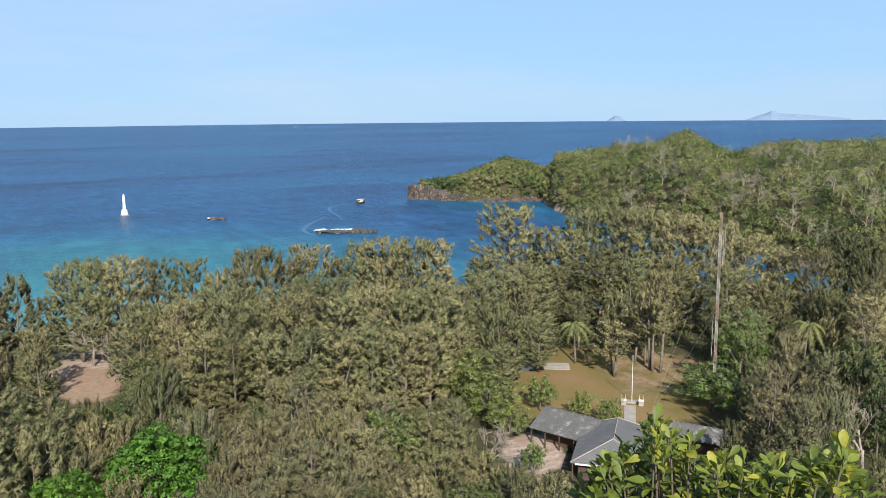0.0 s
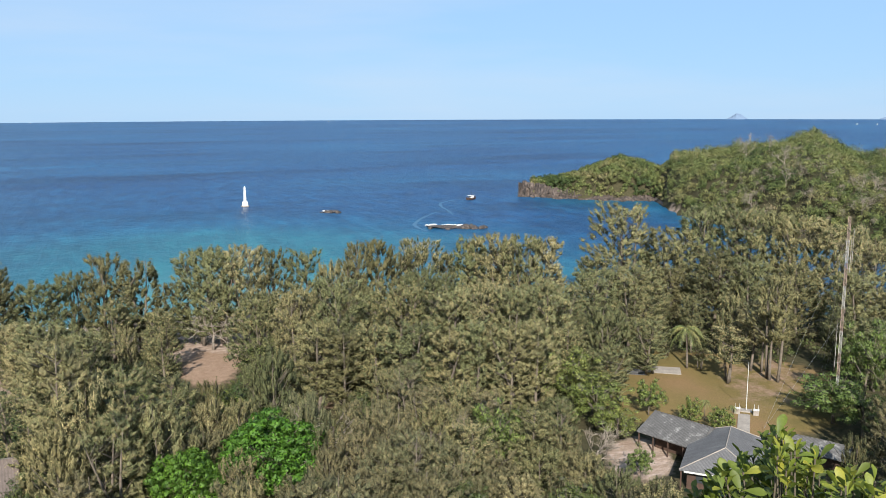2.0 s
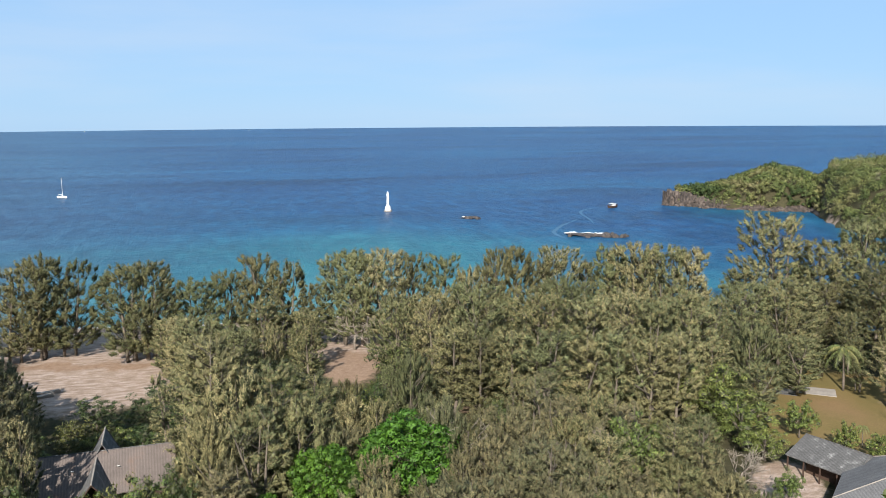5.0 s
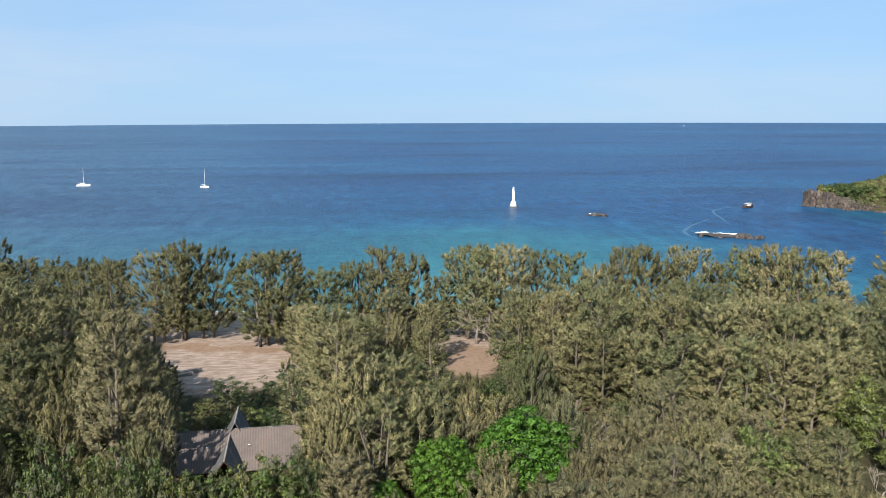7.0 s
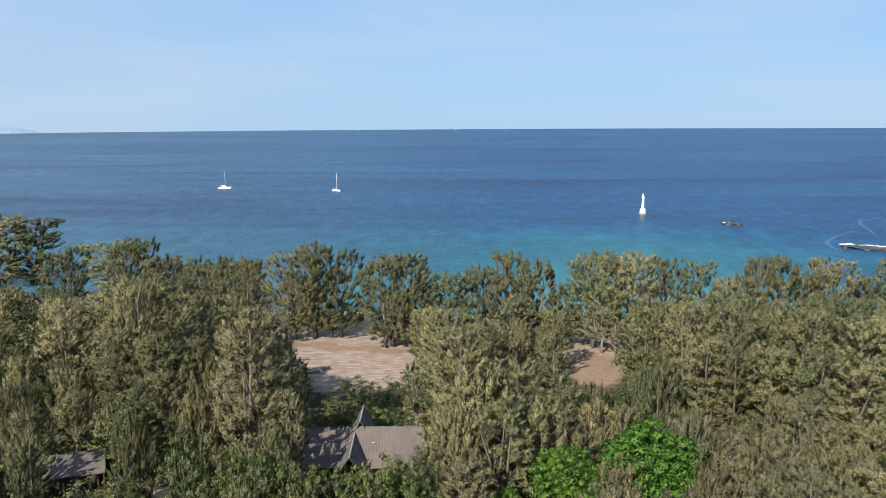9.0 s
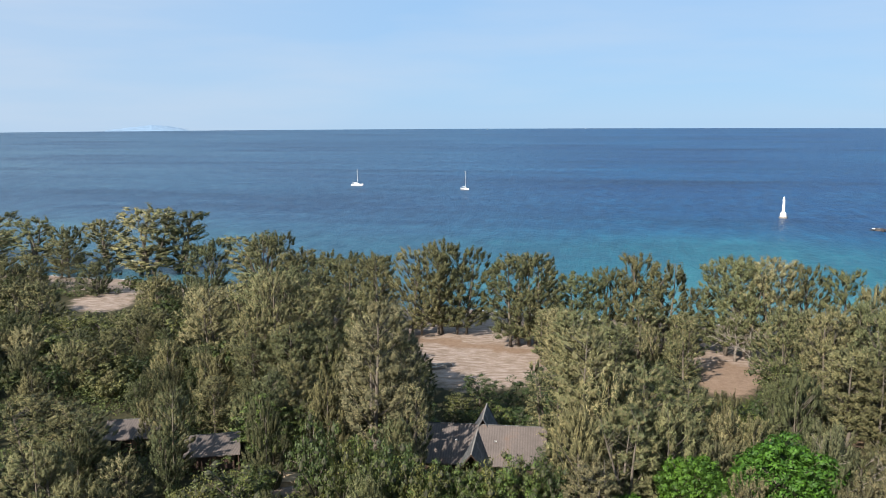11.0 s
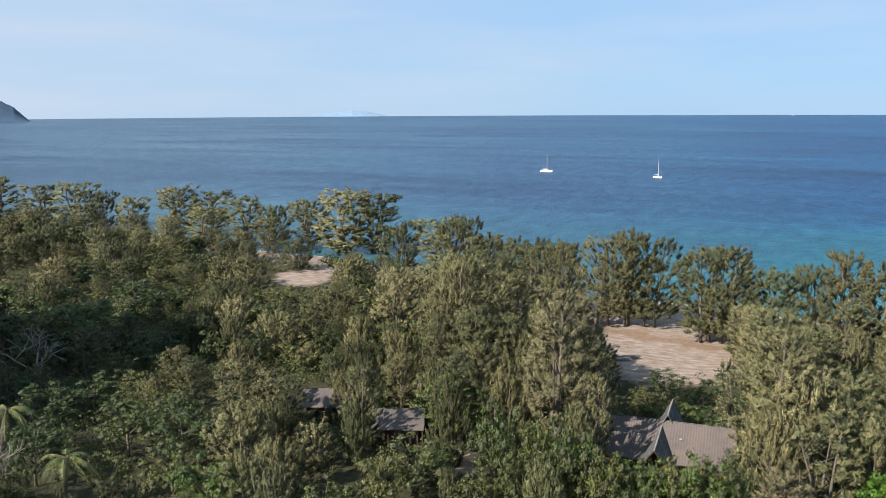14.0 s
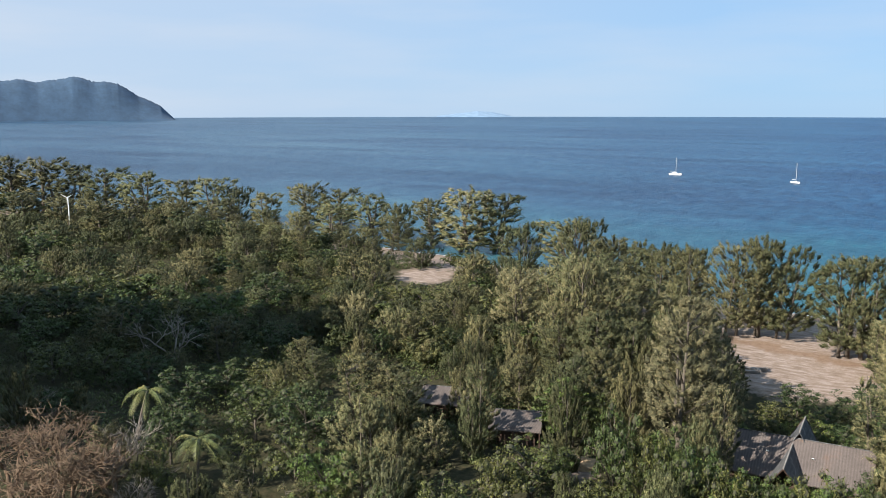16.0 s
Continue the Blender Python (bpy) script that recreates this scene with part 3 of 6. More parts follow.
def casuarina(seed, needles, label, low=0.12, stems=1, plumes=95, blades=40, long=0.42, wide=0.07, peak=1.0, lobes=0.3, gaps=-0.6, girth=4.0, foot=0.2, head=0.9, rise=1.2, tall=18.0, name="casuarina_tree"):
    """A sheoak: straight stem, rising limbs, feathery plumes of needles."""
    rng = np.random.default_rng(seed)
    H = tall
    tree = thing(name, Matrix.Identity(4), label, "tree", "casuarina grove")
    wood = Build()
    lines = []
    for s in range(stems):
        lean = rng.normal(0, 0.02 + 0.05 * (stems > 1), 2)
        base = rng.normal(0, 0.8, 2) * (stems > 1)
        hh = H * (0.97 if s == 0 else rng.uniform(0.75, 0.92))
        pts = [(base[0] + lean[0] * t * hh + 0.12 * math.sin(t * 5 + seed), base[1] + lean[1] * t * hh + 0.12 * math.cos(t * 4 + s), t * hh - 0.4 * (t == 0)) for t in np.linspace(0, 1, 8)]
        wood.tube(pts, [(0.015 * tall) * (1 - 0.93 * i / 7) + 0.01 for i in range(8)], 6)
        lines.append(np.array(pts))
    tips, ways, lens, rads = [], [], [], []
    k = 0
    plumes = int(plumes * 1.75)
    while len(tips) < plumes:
        k += 1
        u = rng.uniform(0, 1)
        ang = k * 2.4 + rng.uniform(-0.4, 0.4)
        lump = noise.noise((math.cos(ang) * 1.1, math.sin(ang) * 1.1, u * 3.2 + seed * 5.3))
        if lump < gaps and k < plumes * 4:
            continue
        shape = math.sin(math.pi * (foot + (head - foot) * u ** peak)) ** 0.72
        rho = rng.uniform(0.72, 1.05) if rng.uniform() < 0.7 else rng.uniform(0.2, 0.75)
        r = girth * shape * (1 + lobes * 1.6 * lump) * rho
        z = H * (low + (1 - low) * (0.1 + 0.9 * u)) + 0.6 * lobes * lump
        way = Vector((math.cos(ang) * (0.35 + 0.65 * rho), math.sin(ang) * (0.35 + 0.65 * rho), 0.55 + rise * u)).normalized()
        tips.append((math.cos(ang) * r, math.sin(ang) * r, z))
        ways.append(tuple(way))
        lens.append(rng.uniform(1.3, 2.6) * (1.1 - 0.35 * u))
        rads.append(rng.uniform(0.42, 0.75) * (1.1 - 0.25 * u))
    for line in lines:
        for j in range(3):
            tips.append(tuple(line[-1] + rng.normal(0, 0.45, 3) * (1, 1, 0.6) + np.array([0, 0, 0.5 - 0.55 * j])))
            ways.append(tuple(Vector((rng.normal(0, 0.16), rng.normal(0, 0.16), 1)).normalized()))
            lens.append(rng.uniform(2.0, 3.0))
            rads.append(rng.uniform(0.4, 0.65))
    tips, ways, lens, rads = (np.array(q) for q in (tips, ways, lens, rads))
    for i in range(0, len(tips), 5):
        line = lines[i % stems]
        start = tips[i] - ways[i] * lens[i] * 0.8
        zb = min(max(H * low * 0.9 + 0.5, start[2] - np.hypot(start[0], start[1]) * 0.9), line[-1][2] - 0.5)
        p = [np.interp(zb, line[:, 2], line[:, c]) for c in range(3)]
        wood.tube([p, tuple(start), tuple(tips[i] - ways[i] * 0.6)], [0.075, 0.045, 0.012], 3)
    part("trunk", wood, M_BARK, tree, "grey-brown trunk and limbs", True)
    crown = plume_blades(rng, tips, ways, lens, rads, blades, long, wide)
    part("inner_crown", plume_cores(rng, tips, ways, lens, rads, SHADED[needles.name]), None, tree, "dense inner needles with shade in their colour")
    part("crown", blade_mesh("crown", crown, needles), None, tree, "feathery hanging needles")
    note_size(tree, crown[0])
    return tree


def tiered_tree(seed, leaves, label):
    """An open tree, 12 m high, with flat layers of foliage round a straight stem."""
    rng = np.random.default_rng(seed)
    tree = thing("tiered_tree", Matrix.Identity(4), label, "tree", "broadleaf trees")
    wood = Build()
    wood.tube([(0, 0, -0.3), (0.05, 0, 4), (0, 0.05, 8), (0.05, 0, 11.6)], [0.2, 0.16, 0.1, 0.03], 6)
    cl, rad = [], []
    for z, reach in ((3.6, 2.2), (5.0, 3.6), (6.6, 4.3), (8.2, 3.8), (9.6, 2.7), (10.7, 1.6), (11.6, 0.5)):
        for k in range(7):
            a = k * 0.9 + z + rng.uniform(-0.2, 0.2)
            e = reach * rng.uniform(0.7, 1.1)
            wood.tube([(0, 0, z - 0.3), (math.cos(a) * e * 0.5, math.sin(a) * e * 0.5, z + 0.1), (math.cos(a) * e, math.sin(a) * e, z)], [0.05, 0.035, 0.01], 3)
            for j in range(4):
                cl.append((math.cos(a) * e * (0.3 + 0.24 * j), math.sin(a) * e * (0.3 + 0.24 * j), z + rng.normal(0, 0.1)))
                rad.append(rng.uniform(0.45, 0.75))
    part("trunk", wood, M_BARK, tree, "pale straight trunk", True)
    crown = clump_blades(rng, np.array(cl), np.array(rad), 24, 0.3, 0.2, 0.1, 0.3, 3, 0.4)
    part("crown", blade_mesh("crown", crown, leaves), None, tree, "flat layers of leaves")
    note_size(tree, crown[0])
    return tree


def dome_tree(seed, leaves, label):
    """A dense round tree, 8 m high and wide, leafy down to the ground."""
    rng = np.random.default_rng(seed)
    tree = thing("dome_tree", Matrix.Identity(4), label, "tree", "broadleaf trees")
    wood = Build()
    wood.tube([(0, 0, -0.3), (0.1, 0.05, 1.2), (0, 0.1, 2.6), (0.05, 0.1, 5.6)], [0.26, 0.2, 0.15, 0.05], 7)
    cl, rad = [], []
    for k in range(150):
        z = 1 - 1.75 * (k + 0.5) / 150
        a, q = k * 2.4, rng.uniform(0.82, 1.0) + 0.12 * math.sin(k * 2.4 * 3 + z * 5)
        r = math.sqrt(max(0.04, 1 - z * z)) * 3.5 * q
        cl.append((math.cos(a) * r, math.sin(a) * r, 3.4 + 3.6 * z * q))
        rad.append(rng.uniform(0.55, 1.0))
        if k % 6 == 0:
            wood.tube([(0, 0.1, 1.6 + 0.02 * k), (cl[-1][0] * 0.5, cl[-1][1] * 0.5, cl[-1][2] * 0.6 + 1), cl[-1]], [0.09, 0.06, 0.02], 4)
    part("trunk", wood, M_BARK, tree, "grey-brown trunk and limbs", True)
    crown = clump_blades(rng, np.array(cl), np.array(rad), 110, 0.25, 0.18, 0.35, 0.25, 3)
    part("crown", blade_mesh("crown", crown, leaves), None, tree, "dense leafy crown")
    note_size(tree, crown[0])
    return tree


def broadleaf(seed, leaves, label, name="broadleaf_tree", blades=44, group="broadleaf trees", leaf=0.23):
    """A round-headed tree, 8 m high and wide."""
    rng = np.random.default_rng(seed)
    tree = thing(name, Matrix.Identity(4), label, "tree", group)
    wood = Build()
    cl, rad = [], []
    wood.tube([(0, 0, -0.3), (0.1, 0.05, 1.2), (0, 0.1, 2.6), (0.05, 0.1, 5.2)], [0.22, 0.17, 0.13, 0.04], 7)
    for k in range(28):
        ang, t = k * 2.4 + rng.uniform(-0.4, 0.4), rng.uniform(0, 1)
        p = Vector((0, 0.1, 1.3 + 3.2 * t))
        top = rng.uniform(0.25, 1.0)
        reach = 3.9 * math.sqrt(max(0.05, 1 - (top - 0.35) ** 2 / 0.5)) * rng.uniform(0.55, 1.05)
        e = Vector((math.cos(ang) * reach, math.sin(ang) * reach, 1.3 + 6.0 * top))
        if k % 2 == 0:
            wood.tube([p, p.lerp(e, 0.55) + Vector((0, 0, 0.25)), e], [0.08, 0.05, 0.015], 4)
        for j in range(3):
            cl.append(p.lerp(e, 0.62 + 0.2 * j) + Vector(rng.normal(0, 0.3, 3)))
            rad.append(rng.uniform(0.6, 1.05))
    part("trunk", wood, M_BARK, tree, "grey-brown trunk and limbs", True)
    crown = clump_blades(rng, np.array(cl), np.array(rad), blades, leaf, leaf * 0.75, 0.2, 0.35, 3)
    part("inner_crown", inner_twigs(rng, np.array(cl)[::2], np.array(rad)[::2] * 0.55, 0.9), None, tree, "inner twigs with crown shade in their dark colour")
    part("crown", blade_mesh("crown", crown, leaves), None, tree, "dense leafy crown")
    note_size(tree, crown[0])
    return tree


def palm(seed, label, lean=0.08, tall=11.0):
    """A coconut palm with arching fronds."""
    rng = np.random.default_rng(seed)
    tree = thing("coconut_palm", Matrix.Identity(4), label, "palm tree", "coconut palms")
    wood = Build()
    pts = [(lean * tall * (i / 7) ** 1.6, 0.02 * i, tall * i / 7 - 0.3 * (i == 0)) for i in range(8)]
    wood.tube(pts, [0.24 - 0.11 * i / 7 for i in range(8)], 7)
    part("trunk", wood, M_BARK, tree, "ringed grey trunk", True)
    top = Vector(pts[-1])
    for k in range(17):
        ang = k * 2.4 + rng.uniform(-0.3, 0.3)
        up = rng.uniform(-0.5, 1.1) if k > 5 else rng.uniform(0.9, 1.5)
        L = rng.uniform(3.8, 5.2)
        b = Build()
        line = []
        for i in range(9):
            t = i / 8
            line.append(top + Vector((math.cos(ang) * L * t * (1 - 0.18 * t * t), math.sin(ang) * L * t * (1 - 0.18 * t * t), L * (up * 0.65 * t - (0.85 + 0.35 * up) * t * t))))
        b.tube(line, [0.05 - 0.005 * i for i in range(9)], 3)
        side = Vector((-math.sin(ang), math.cos(ang), 0))
        for i in range(1, 27):
            t = 0.12 + 0.88 * i / 26
            a, fr = min(7, int(t * 8)), t * 8 - min(7, int(t * 8))
            p = line[a].lerp(line[a + 1], fr)
            d = (line[a + 1] - line[a]).normalized()
            l = 0.95 * math.sin(math.pi * min(0.97, 0.15 + 0.8 * t)) ** 0.6
            for s in (-1, 1):
                e = p + side * s * l * 0.75 + d * l * 0.45 + Vector((0, 0, -0.55 * l + rng.uniform(-0.15, 0.1)))
                b.add([p - d * 0.06, p + d * 0.06, e], [(0, 1, 2)])
        part("frond", b, M_PALM, tree)
    return tree


def bare_tree(seed, material, label, tall=8.0, depth=4, twigs=0):
    """A leafless tree that forks again and again."""
    rng = np.random.default_rng(seed)
    tree = thing("bare_tree", Matrix.Identity(4), label, "tree", "leafless trees")
    b = Build()
    ends = []

    def fork(p, d, l, r, k):
        q = p + d * l * 0.5 + Vector(rng.normal(0, 0.05 * l, 3))
        e = p + d * l
        b.tube([p, q, e], [max(r, 0.022), max(r * 0.85, 0.02), max(r * 0.66, 0.016)], 5 if k > 3 else 3)
        if k == 0:
            ends.append(tuple(e))
            return
        for _ in range(3):
            nd = (d + Vector(rng.normal(0, 0.5, 3)) + Vector((0, 0, 0.12))).normalized()
            fork(p.lerp(e, rng.uniform(0.6, 1.0)), nd, l * rng.uniform(0.62, 0.86), r * 0.62, k - 1)

    fork(Vector((0, 0, -0.3)), Vector((0.05, 0, 1)), tall * 0.34, tall * 0.022, depth)
    part("framework", b, material, tree, "", True)
    if twigs:
        fine = clump_blades(rng, np.array(ends), np.full(len(ends), 0.5), twigs, 0.6, 0.035, -0.6, 0.4, 3, 1.0, 0.8)
        part("crown", blade_mesh("crown", fine, material), None, tree, "fine dry twigs")
    return tree


def put(proto, used, x, y, height, nominal, spread=1.0, turn=0.0, sink=0.0, tag=""):
    """Stands a copy of proto on the ground."""
    s = height / nominal
    m = pose(x, y, ground_z(x, y) - sink, 0, 0, turn) @ Matrix.Diagonal((s * spread, s * spread, s, 1))
    if proto.name not in used:
        used[proto.name] = True
        proto.matrix_basis = m
        ob = proto
    else:
        k = proto.scale
        ob = copy_thing(proto, m @ Matrix.Diagonal((1 / k[0], 1 / k[1], 1 / k[2], 1)))
    if tag:
        tagged(ob, tag)
    return ob


# azimuth, distance, level of the top and width of the trees that can be told apart
BEACH_TREES = [
    (-57.8, 194, 23.7, 10.0), (-56.3, 196, 23.8, 11.6), (-54.6, 192, 20.9, 10.4), (-11.1, 176, 21.3, 11.2), (-4.5, 178, 15.3, 9.5), (-2.6, 177, 20.4, 10.8),
    (-0.5, 178, 21.6, 12.3), (1.3, 176, 18.9, 10.0), (5.2, 178, 15.4, 7.9), (6.4, 174, 21.9, 13.2), (7.6, 174, 21.7, 14.2), (11.1, 184, 21.6, 14.1),
    (12.8, 184, 22.9, 13.3), (14.2, 183, 21.7, 13.0), (17.1, 206, 16.1, 10.2), (17.2, 188, 19.5, 11.6), (18.7, 215, 16.1, 10.1), (18.8, 192, 18.4, 10.2),
    (20.5, 198, 17.1, 9.6), (20.5, 222, 15.3, 9.6), (22.2, 203, 19.0, 10.3), (24.4, 200, 23.5, 13.0), (38.6, 255, 10.4, 6.0), (40.1, 262, 12.1, 7.3),
]
OLIVE_TREES = [
    (-13.5, 174, 21.3, 9.6), (-9.3, 175, 22.3, 12.9), (-7.7, 174, 21.9, 10.7), (-6.5, 176, 22.2, 13.1), (-1.1, 168, 14.4, 8.9), (3.2, 174, 17.9, 11.5),
    (28.5, 165, 17.8, 11.3), (31.2, 112, 15.0, 5.7), (43.5, 268, 17.2, 10.9),
]
GROVE_A = [
    (-57.7, 160, 18.2, 7.9), (-52.6, 196, 20.2, 10.4), (-50.5, 196, 22.9, 13.7), (-49.4, 180, 18.2, 11.6), (-48.4, 198, 24.9, 14.2), (-46.2, 200, 26.3, 14.6),
    (-44.2, 202, 26.7, 15.0), (-43.2, 184, 18.9, 12.1), (-42.2, 202, 27.9, 16.1), (-40.0, 204, 27.1, 16.5), (-38.1, 200, 22.6, 14.7), (-36.8, 152, 12.6, 7.6),
    (-36.7, 204, 16.7, 10.6), (-36.0, 168, 19.1, 12.3), (-34.8, 206, 27.3, 17.9), (-34.5, 136, 11.6, 6.9), (-34.1, 146, 15.5, 9.7), (-33.3, 166, 18.3, 11.7),
    (-33.1, 200, 15.7, 9.9), (-31.5, 140, 13.4, 8.2), (-30.9, 154, 17.4, 11.1), (-30.0, 141, 21.8, 9.4), (-29.8, 176, 23.2, 10.4), (-29.4, 128, 17.8, 8.2),
]
GROVE_B = [
    (-29.1, 138, 14.5, 9.0), (-28.6, 150, 17.3, 11.0), (-28.4, 172, 24.2, 10.5), (-27.8, 137, 20.8, 9.0), (-27.5, 125, 17.2, 8.8), (-26.4, 174, 24.1, 12.2),
    (-25.6, 139, 21.2, 10.5), (-25.3, 126, 18.1, 9.1), (-24.6, 175, 23.6, 9.3), (-23.5, 135, 21.2, 10.0), (-23.1, 125, 16.6, 8.9), (-23.0, 172, 20.9, 8.0),
    (-21.8, 143, 22.5, 10.7), (-21.2, 172, 23.5, 11.6), (-20.7, 127, 16.9, 10.3), (-19.9, 170, 21.2, 8.2), (-19.8, 139, 21.1, 11.3), (-18.1, 129, 16.8, 8.6),
    (-15.8, 128, 15.8, 8.7), (-15.5, 139, 22.2, 11.1), (-15.2, 174, 18.9, 8.8), (-13.9, 130, 17.3, 9.0), (-12.7, 139, 21.0, 10.2), (-11.1, 121, 15.5, 7.5),
]
GROVE_C = [
    (-10.2, 143, 19.1, 10.0), (-8.6, 112, 11.4, 6.0), (22.2, 143, 22.8, 10.0), (23.9, 160, 22.1, 14.4), (24.4, 141, 24.7, 11.0), (26.0, 175, 16.9, 10.7),
    (31.2, 150, 12.0, 7.2),
]
# azimuth 14 to 18.1, distance 124 to 142: hidden trees added to shade the sand
DARK_GROVE_A = [
    (-57.7, 176, 17.2, 9.9), (-55.5, 178, 15.2, 9.5), (-52.2, 178, 15.5, 9.8), (-46.0, 186, 17.8, 11.4), (-41.0, 186, 19.9, 12.9), (-38.3, 188, 15.5, 9.7),
    (-18.3, 164, 24.8, 8.8), (-16.9, 163, 24.4, 8.9), (14.0, 140, 9.4, 5.3), (14.9, 142, 11.2, 6.6), (15.3, 127, 15.9, 7.8), (16.1, 141, 13.1, 8.0),
    (17.0, 131, 19.7, 9.9), (17.6, 124, 18.2, 8.4), (18.1, 136, 17.9, 9.6), (18.5, 165, 13.9, 8.6), (20.2, 116, 11.6, 6.9), (20.3, 128, 15.7, 8.7),
    (20.4, 160, 18.0, 10.3), (20.8, 112, 15.2, 7.3), (20.8, 132, 17.0, 9.0), (22.0, 170, 19.2, 11.6), (22.8, 118, 16.2, 7.9), (22.8, 130, 18.0, 11.2),
]
DARK_GROVE_B = [
    (23.2, 136, 17.4, 9.4), (24.5, 115, 15.3, 6.7), (25.1, 106, 15.1, 5.3), (25.3, 136, 15.4, 9.6), (25.4, 140, 19.7, 9.8), (28.4, 140, 12.1, 7.3),
    (33.1, 140, 8.5, 4.7), (34.7, 150, 7.7, 4.1), (36.3, 116, 12.3, 7.4), (37.5, 118, 13.0, 7.9), (37.6, 112, 10.4, 6.0), (39.0, 116, 7.8, 4.1),
    (39.3, 121, 13.9, 8.5), (39.5, 148, 9.5, 5.4), (41.0, 180, 9.8, 5.6), (42.6, 138, 9.6, 5.5), (43.3, 168, 9.8, 5.6), (45.0, 132, 9.8, 5.6),
    (56.0, 168, 12.8, 7.8),
]
LEAFY_TREES_A = [
    (-58.7, 124, 14.7, 6.1), (-57.5, 134, 16.6, 10.0), (-31.7, 90, 8.7, 6.7), (-28.2, 117, 8.0, 4.3), (-10.3, 143, 11.9, 10.7), (4.6, 118, 10.3, 8.4),
    (4.7, 93, 10.2, 5.1), (5.9, 132, 9.6, 9.8), (6.4, 93, 11.3, 6.3), (7.3, 122, 7.0, 6.5), (8.1, 130, 6.5, 5.9), (8.6, 92, 11.7, 6.5),
    (10.0, 136, 7.5, 6.8), (11.2, 90, 11.2, 5.5), (11.5, 130, 6.4, 5.7), (13.1, 90, 10.9, 5.4), (14.0, 89, 12.1, 5.8), (15.1, 90, 12.3, 6.0),
    (16.2, 91, 12.7, 6.9), (16.5, 93, 13.1, 6.9), (17.3, 91, 13.3, 6.7), (19.2, 94, 13.4, 5.2), (19.8, 90, 11.5, 5.5), (20.0, 100, 10.8, 4.8),
]
LEAFY_TREES_B = [
    (21.7, 96, 15.4, 7.3), (22.5, 115, 10.8, 6.2), (23.4, 88, 9.2, 5.5), (27.5, 95, 11.0, 10.4), (29.9, 90, 11.5, 6.6), (35.3, 186, 10.0, 9.9),
    (36.7, 190, 10.1, 10.6), (43.5, 112, 11.7, 9.9), (44.4, 100, 10.8, 8.0), (45.6, 160, 8.6, 8.6), (45.9, 200, 11.4, 12.3), (47.0, 118, 10.1, 9.2),
    (47.2, 148, 8.4, 8.3), (48.2, 104, 9.1, 6.3), (48.8, 138, 8.6, 8.6), (51.1, 178, 10.6, 11.1), (51.4, 132, 10.0, 9.8), (52.1, 200, 9.9, 10.3),
    (52.6, 112, 10.9, 8.3), (53.8, 100, 11.2, 5.7), (53.8, 140, 10.6, 8.9), (54.1, 180, 11.4, 12.3), (56.5, 150, 9.6, 8.1), (56.9, 210, 12.0, 13.0),
]
LEAFY_TREES_C = [
    (58.6, 190, 13.0, 14.4), (59.5, 150, 11.0, 8.8), (59.9, 275, 14.4, 16.1), (60.7, 225, 13.0, 14.3), (61.2, 185, 13.1, 13.0),
]
PALE_TREES = [
    (-56.2, 110, 15.9, 5.5), (-55.3, 120, 18.0, 6.0), (-54.3, 105, 16.2, 6.1), (-53.4, 122, 19.8, 7.5), (-51.9, 118, 16.2, 6.2), (-30.9, 106, 8.5, 6.2),
    (-26.4, 98, 8.9, 6.5), (-25.8, 110, 12.4, 6.4), (-23.6, 96, 10.0, 7.6), (-21.7, 109, 12.8, 7.5), (-21.2, 98, 10.8, 8.2), (-20.4, 113, 14.9, 7.4),
    (-20.2, 95, 12.6, 6.7), (-19.1, 104, 11.1, 7.4), (-18.8, 95, 11.0, 7.8), (-17.9, 108, 11.6, 7.7), (-16.5, 100, 11.0, 7.3), (-14.6, 97, 10.1, 5.0),
    (-13.3, 104, 14.6, 6.2), (2.2, 90, 12.6, 7.0), (15.2, 108, 21.9, 6.3), (17.2, 104, 27.4, 10.5), (37.6, 88, 11.0, 5.5),
]
NEAR_TREES_A = [
    (-38.1, 92, 8.9, 5.8), (-35.1, 95, 8.6, 6.3), (-32.9, 98, 8.7, 6.4), (-31.1, 106, 12.6, 5.2), (-30.9, 122, 7.6, 5.3), (-29.6, 100, 8.6, 6.3),
    (-29.3, 112, 8.0, 5.7), (-29.2, 102, 12.7, 6.7), (-28.0, 92, 8.6, 6.2), (-26.8, 104, 10.6, 8.1), (-26.1, 116, 5.3, 3.1), (-24.9, 98, 12.6, 6.2),
    (-24.8, 102, 10.3, 7.4), (-24.0, 117, 11.1, 8.6), (-22.3, 105, 12.5, 7.2), (-6.7, 113, 11.6, 6.1), (-4.1, 112, 15.7, 8.1), (-3.0, 102, 15.4, 9.3),
    (-1.4, 109, 18.4, 10.3), (-0.2, 100, 15.4, 8.6), (1.0, 107, 18.3, 9.6), (2.8, 108, 22.7, 10.6), (3.0, 99, 15.9, 8.0), (4.5, 112, 16.4, 9.0),
]
NEAR_TREES_B = [
    (14.3, 116, 12.4, 4.8), (14.6, 101, 17.2, 4.2), (15.8, 99, 14.1, 4.9), (18.0, 87, 12.1, 5.2), (34.6, 108, 8.7, 6.3), (37.1, 160, 11.2, 8.7),
    (37.2, 98, 10.2, 7.2), (39.4, 176, 11.0, 8.6), (39.6, 92, 11.4, 7.5), (39.6, 106, 12.2, 9.1),
]
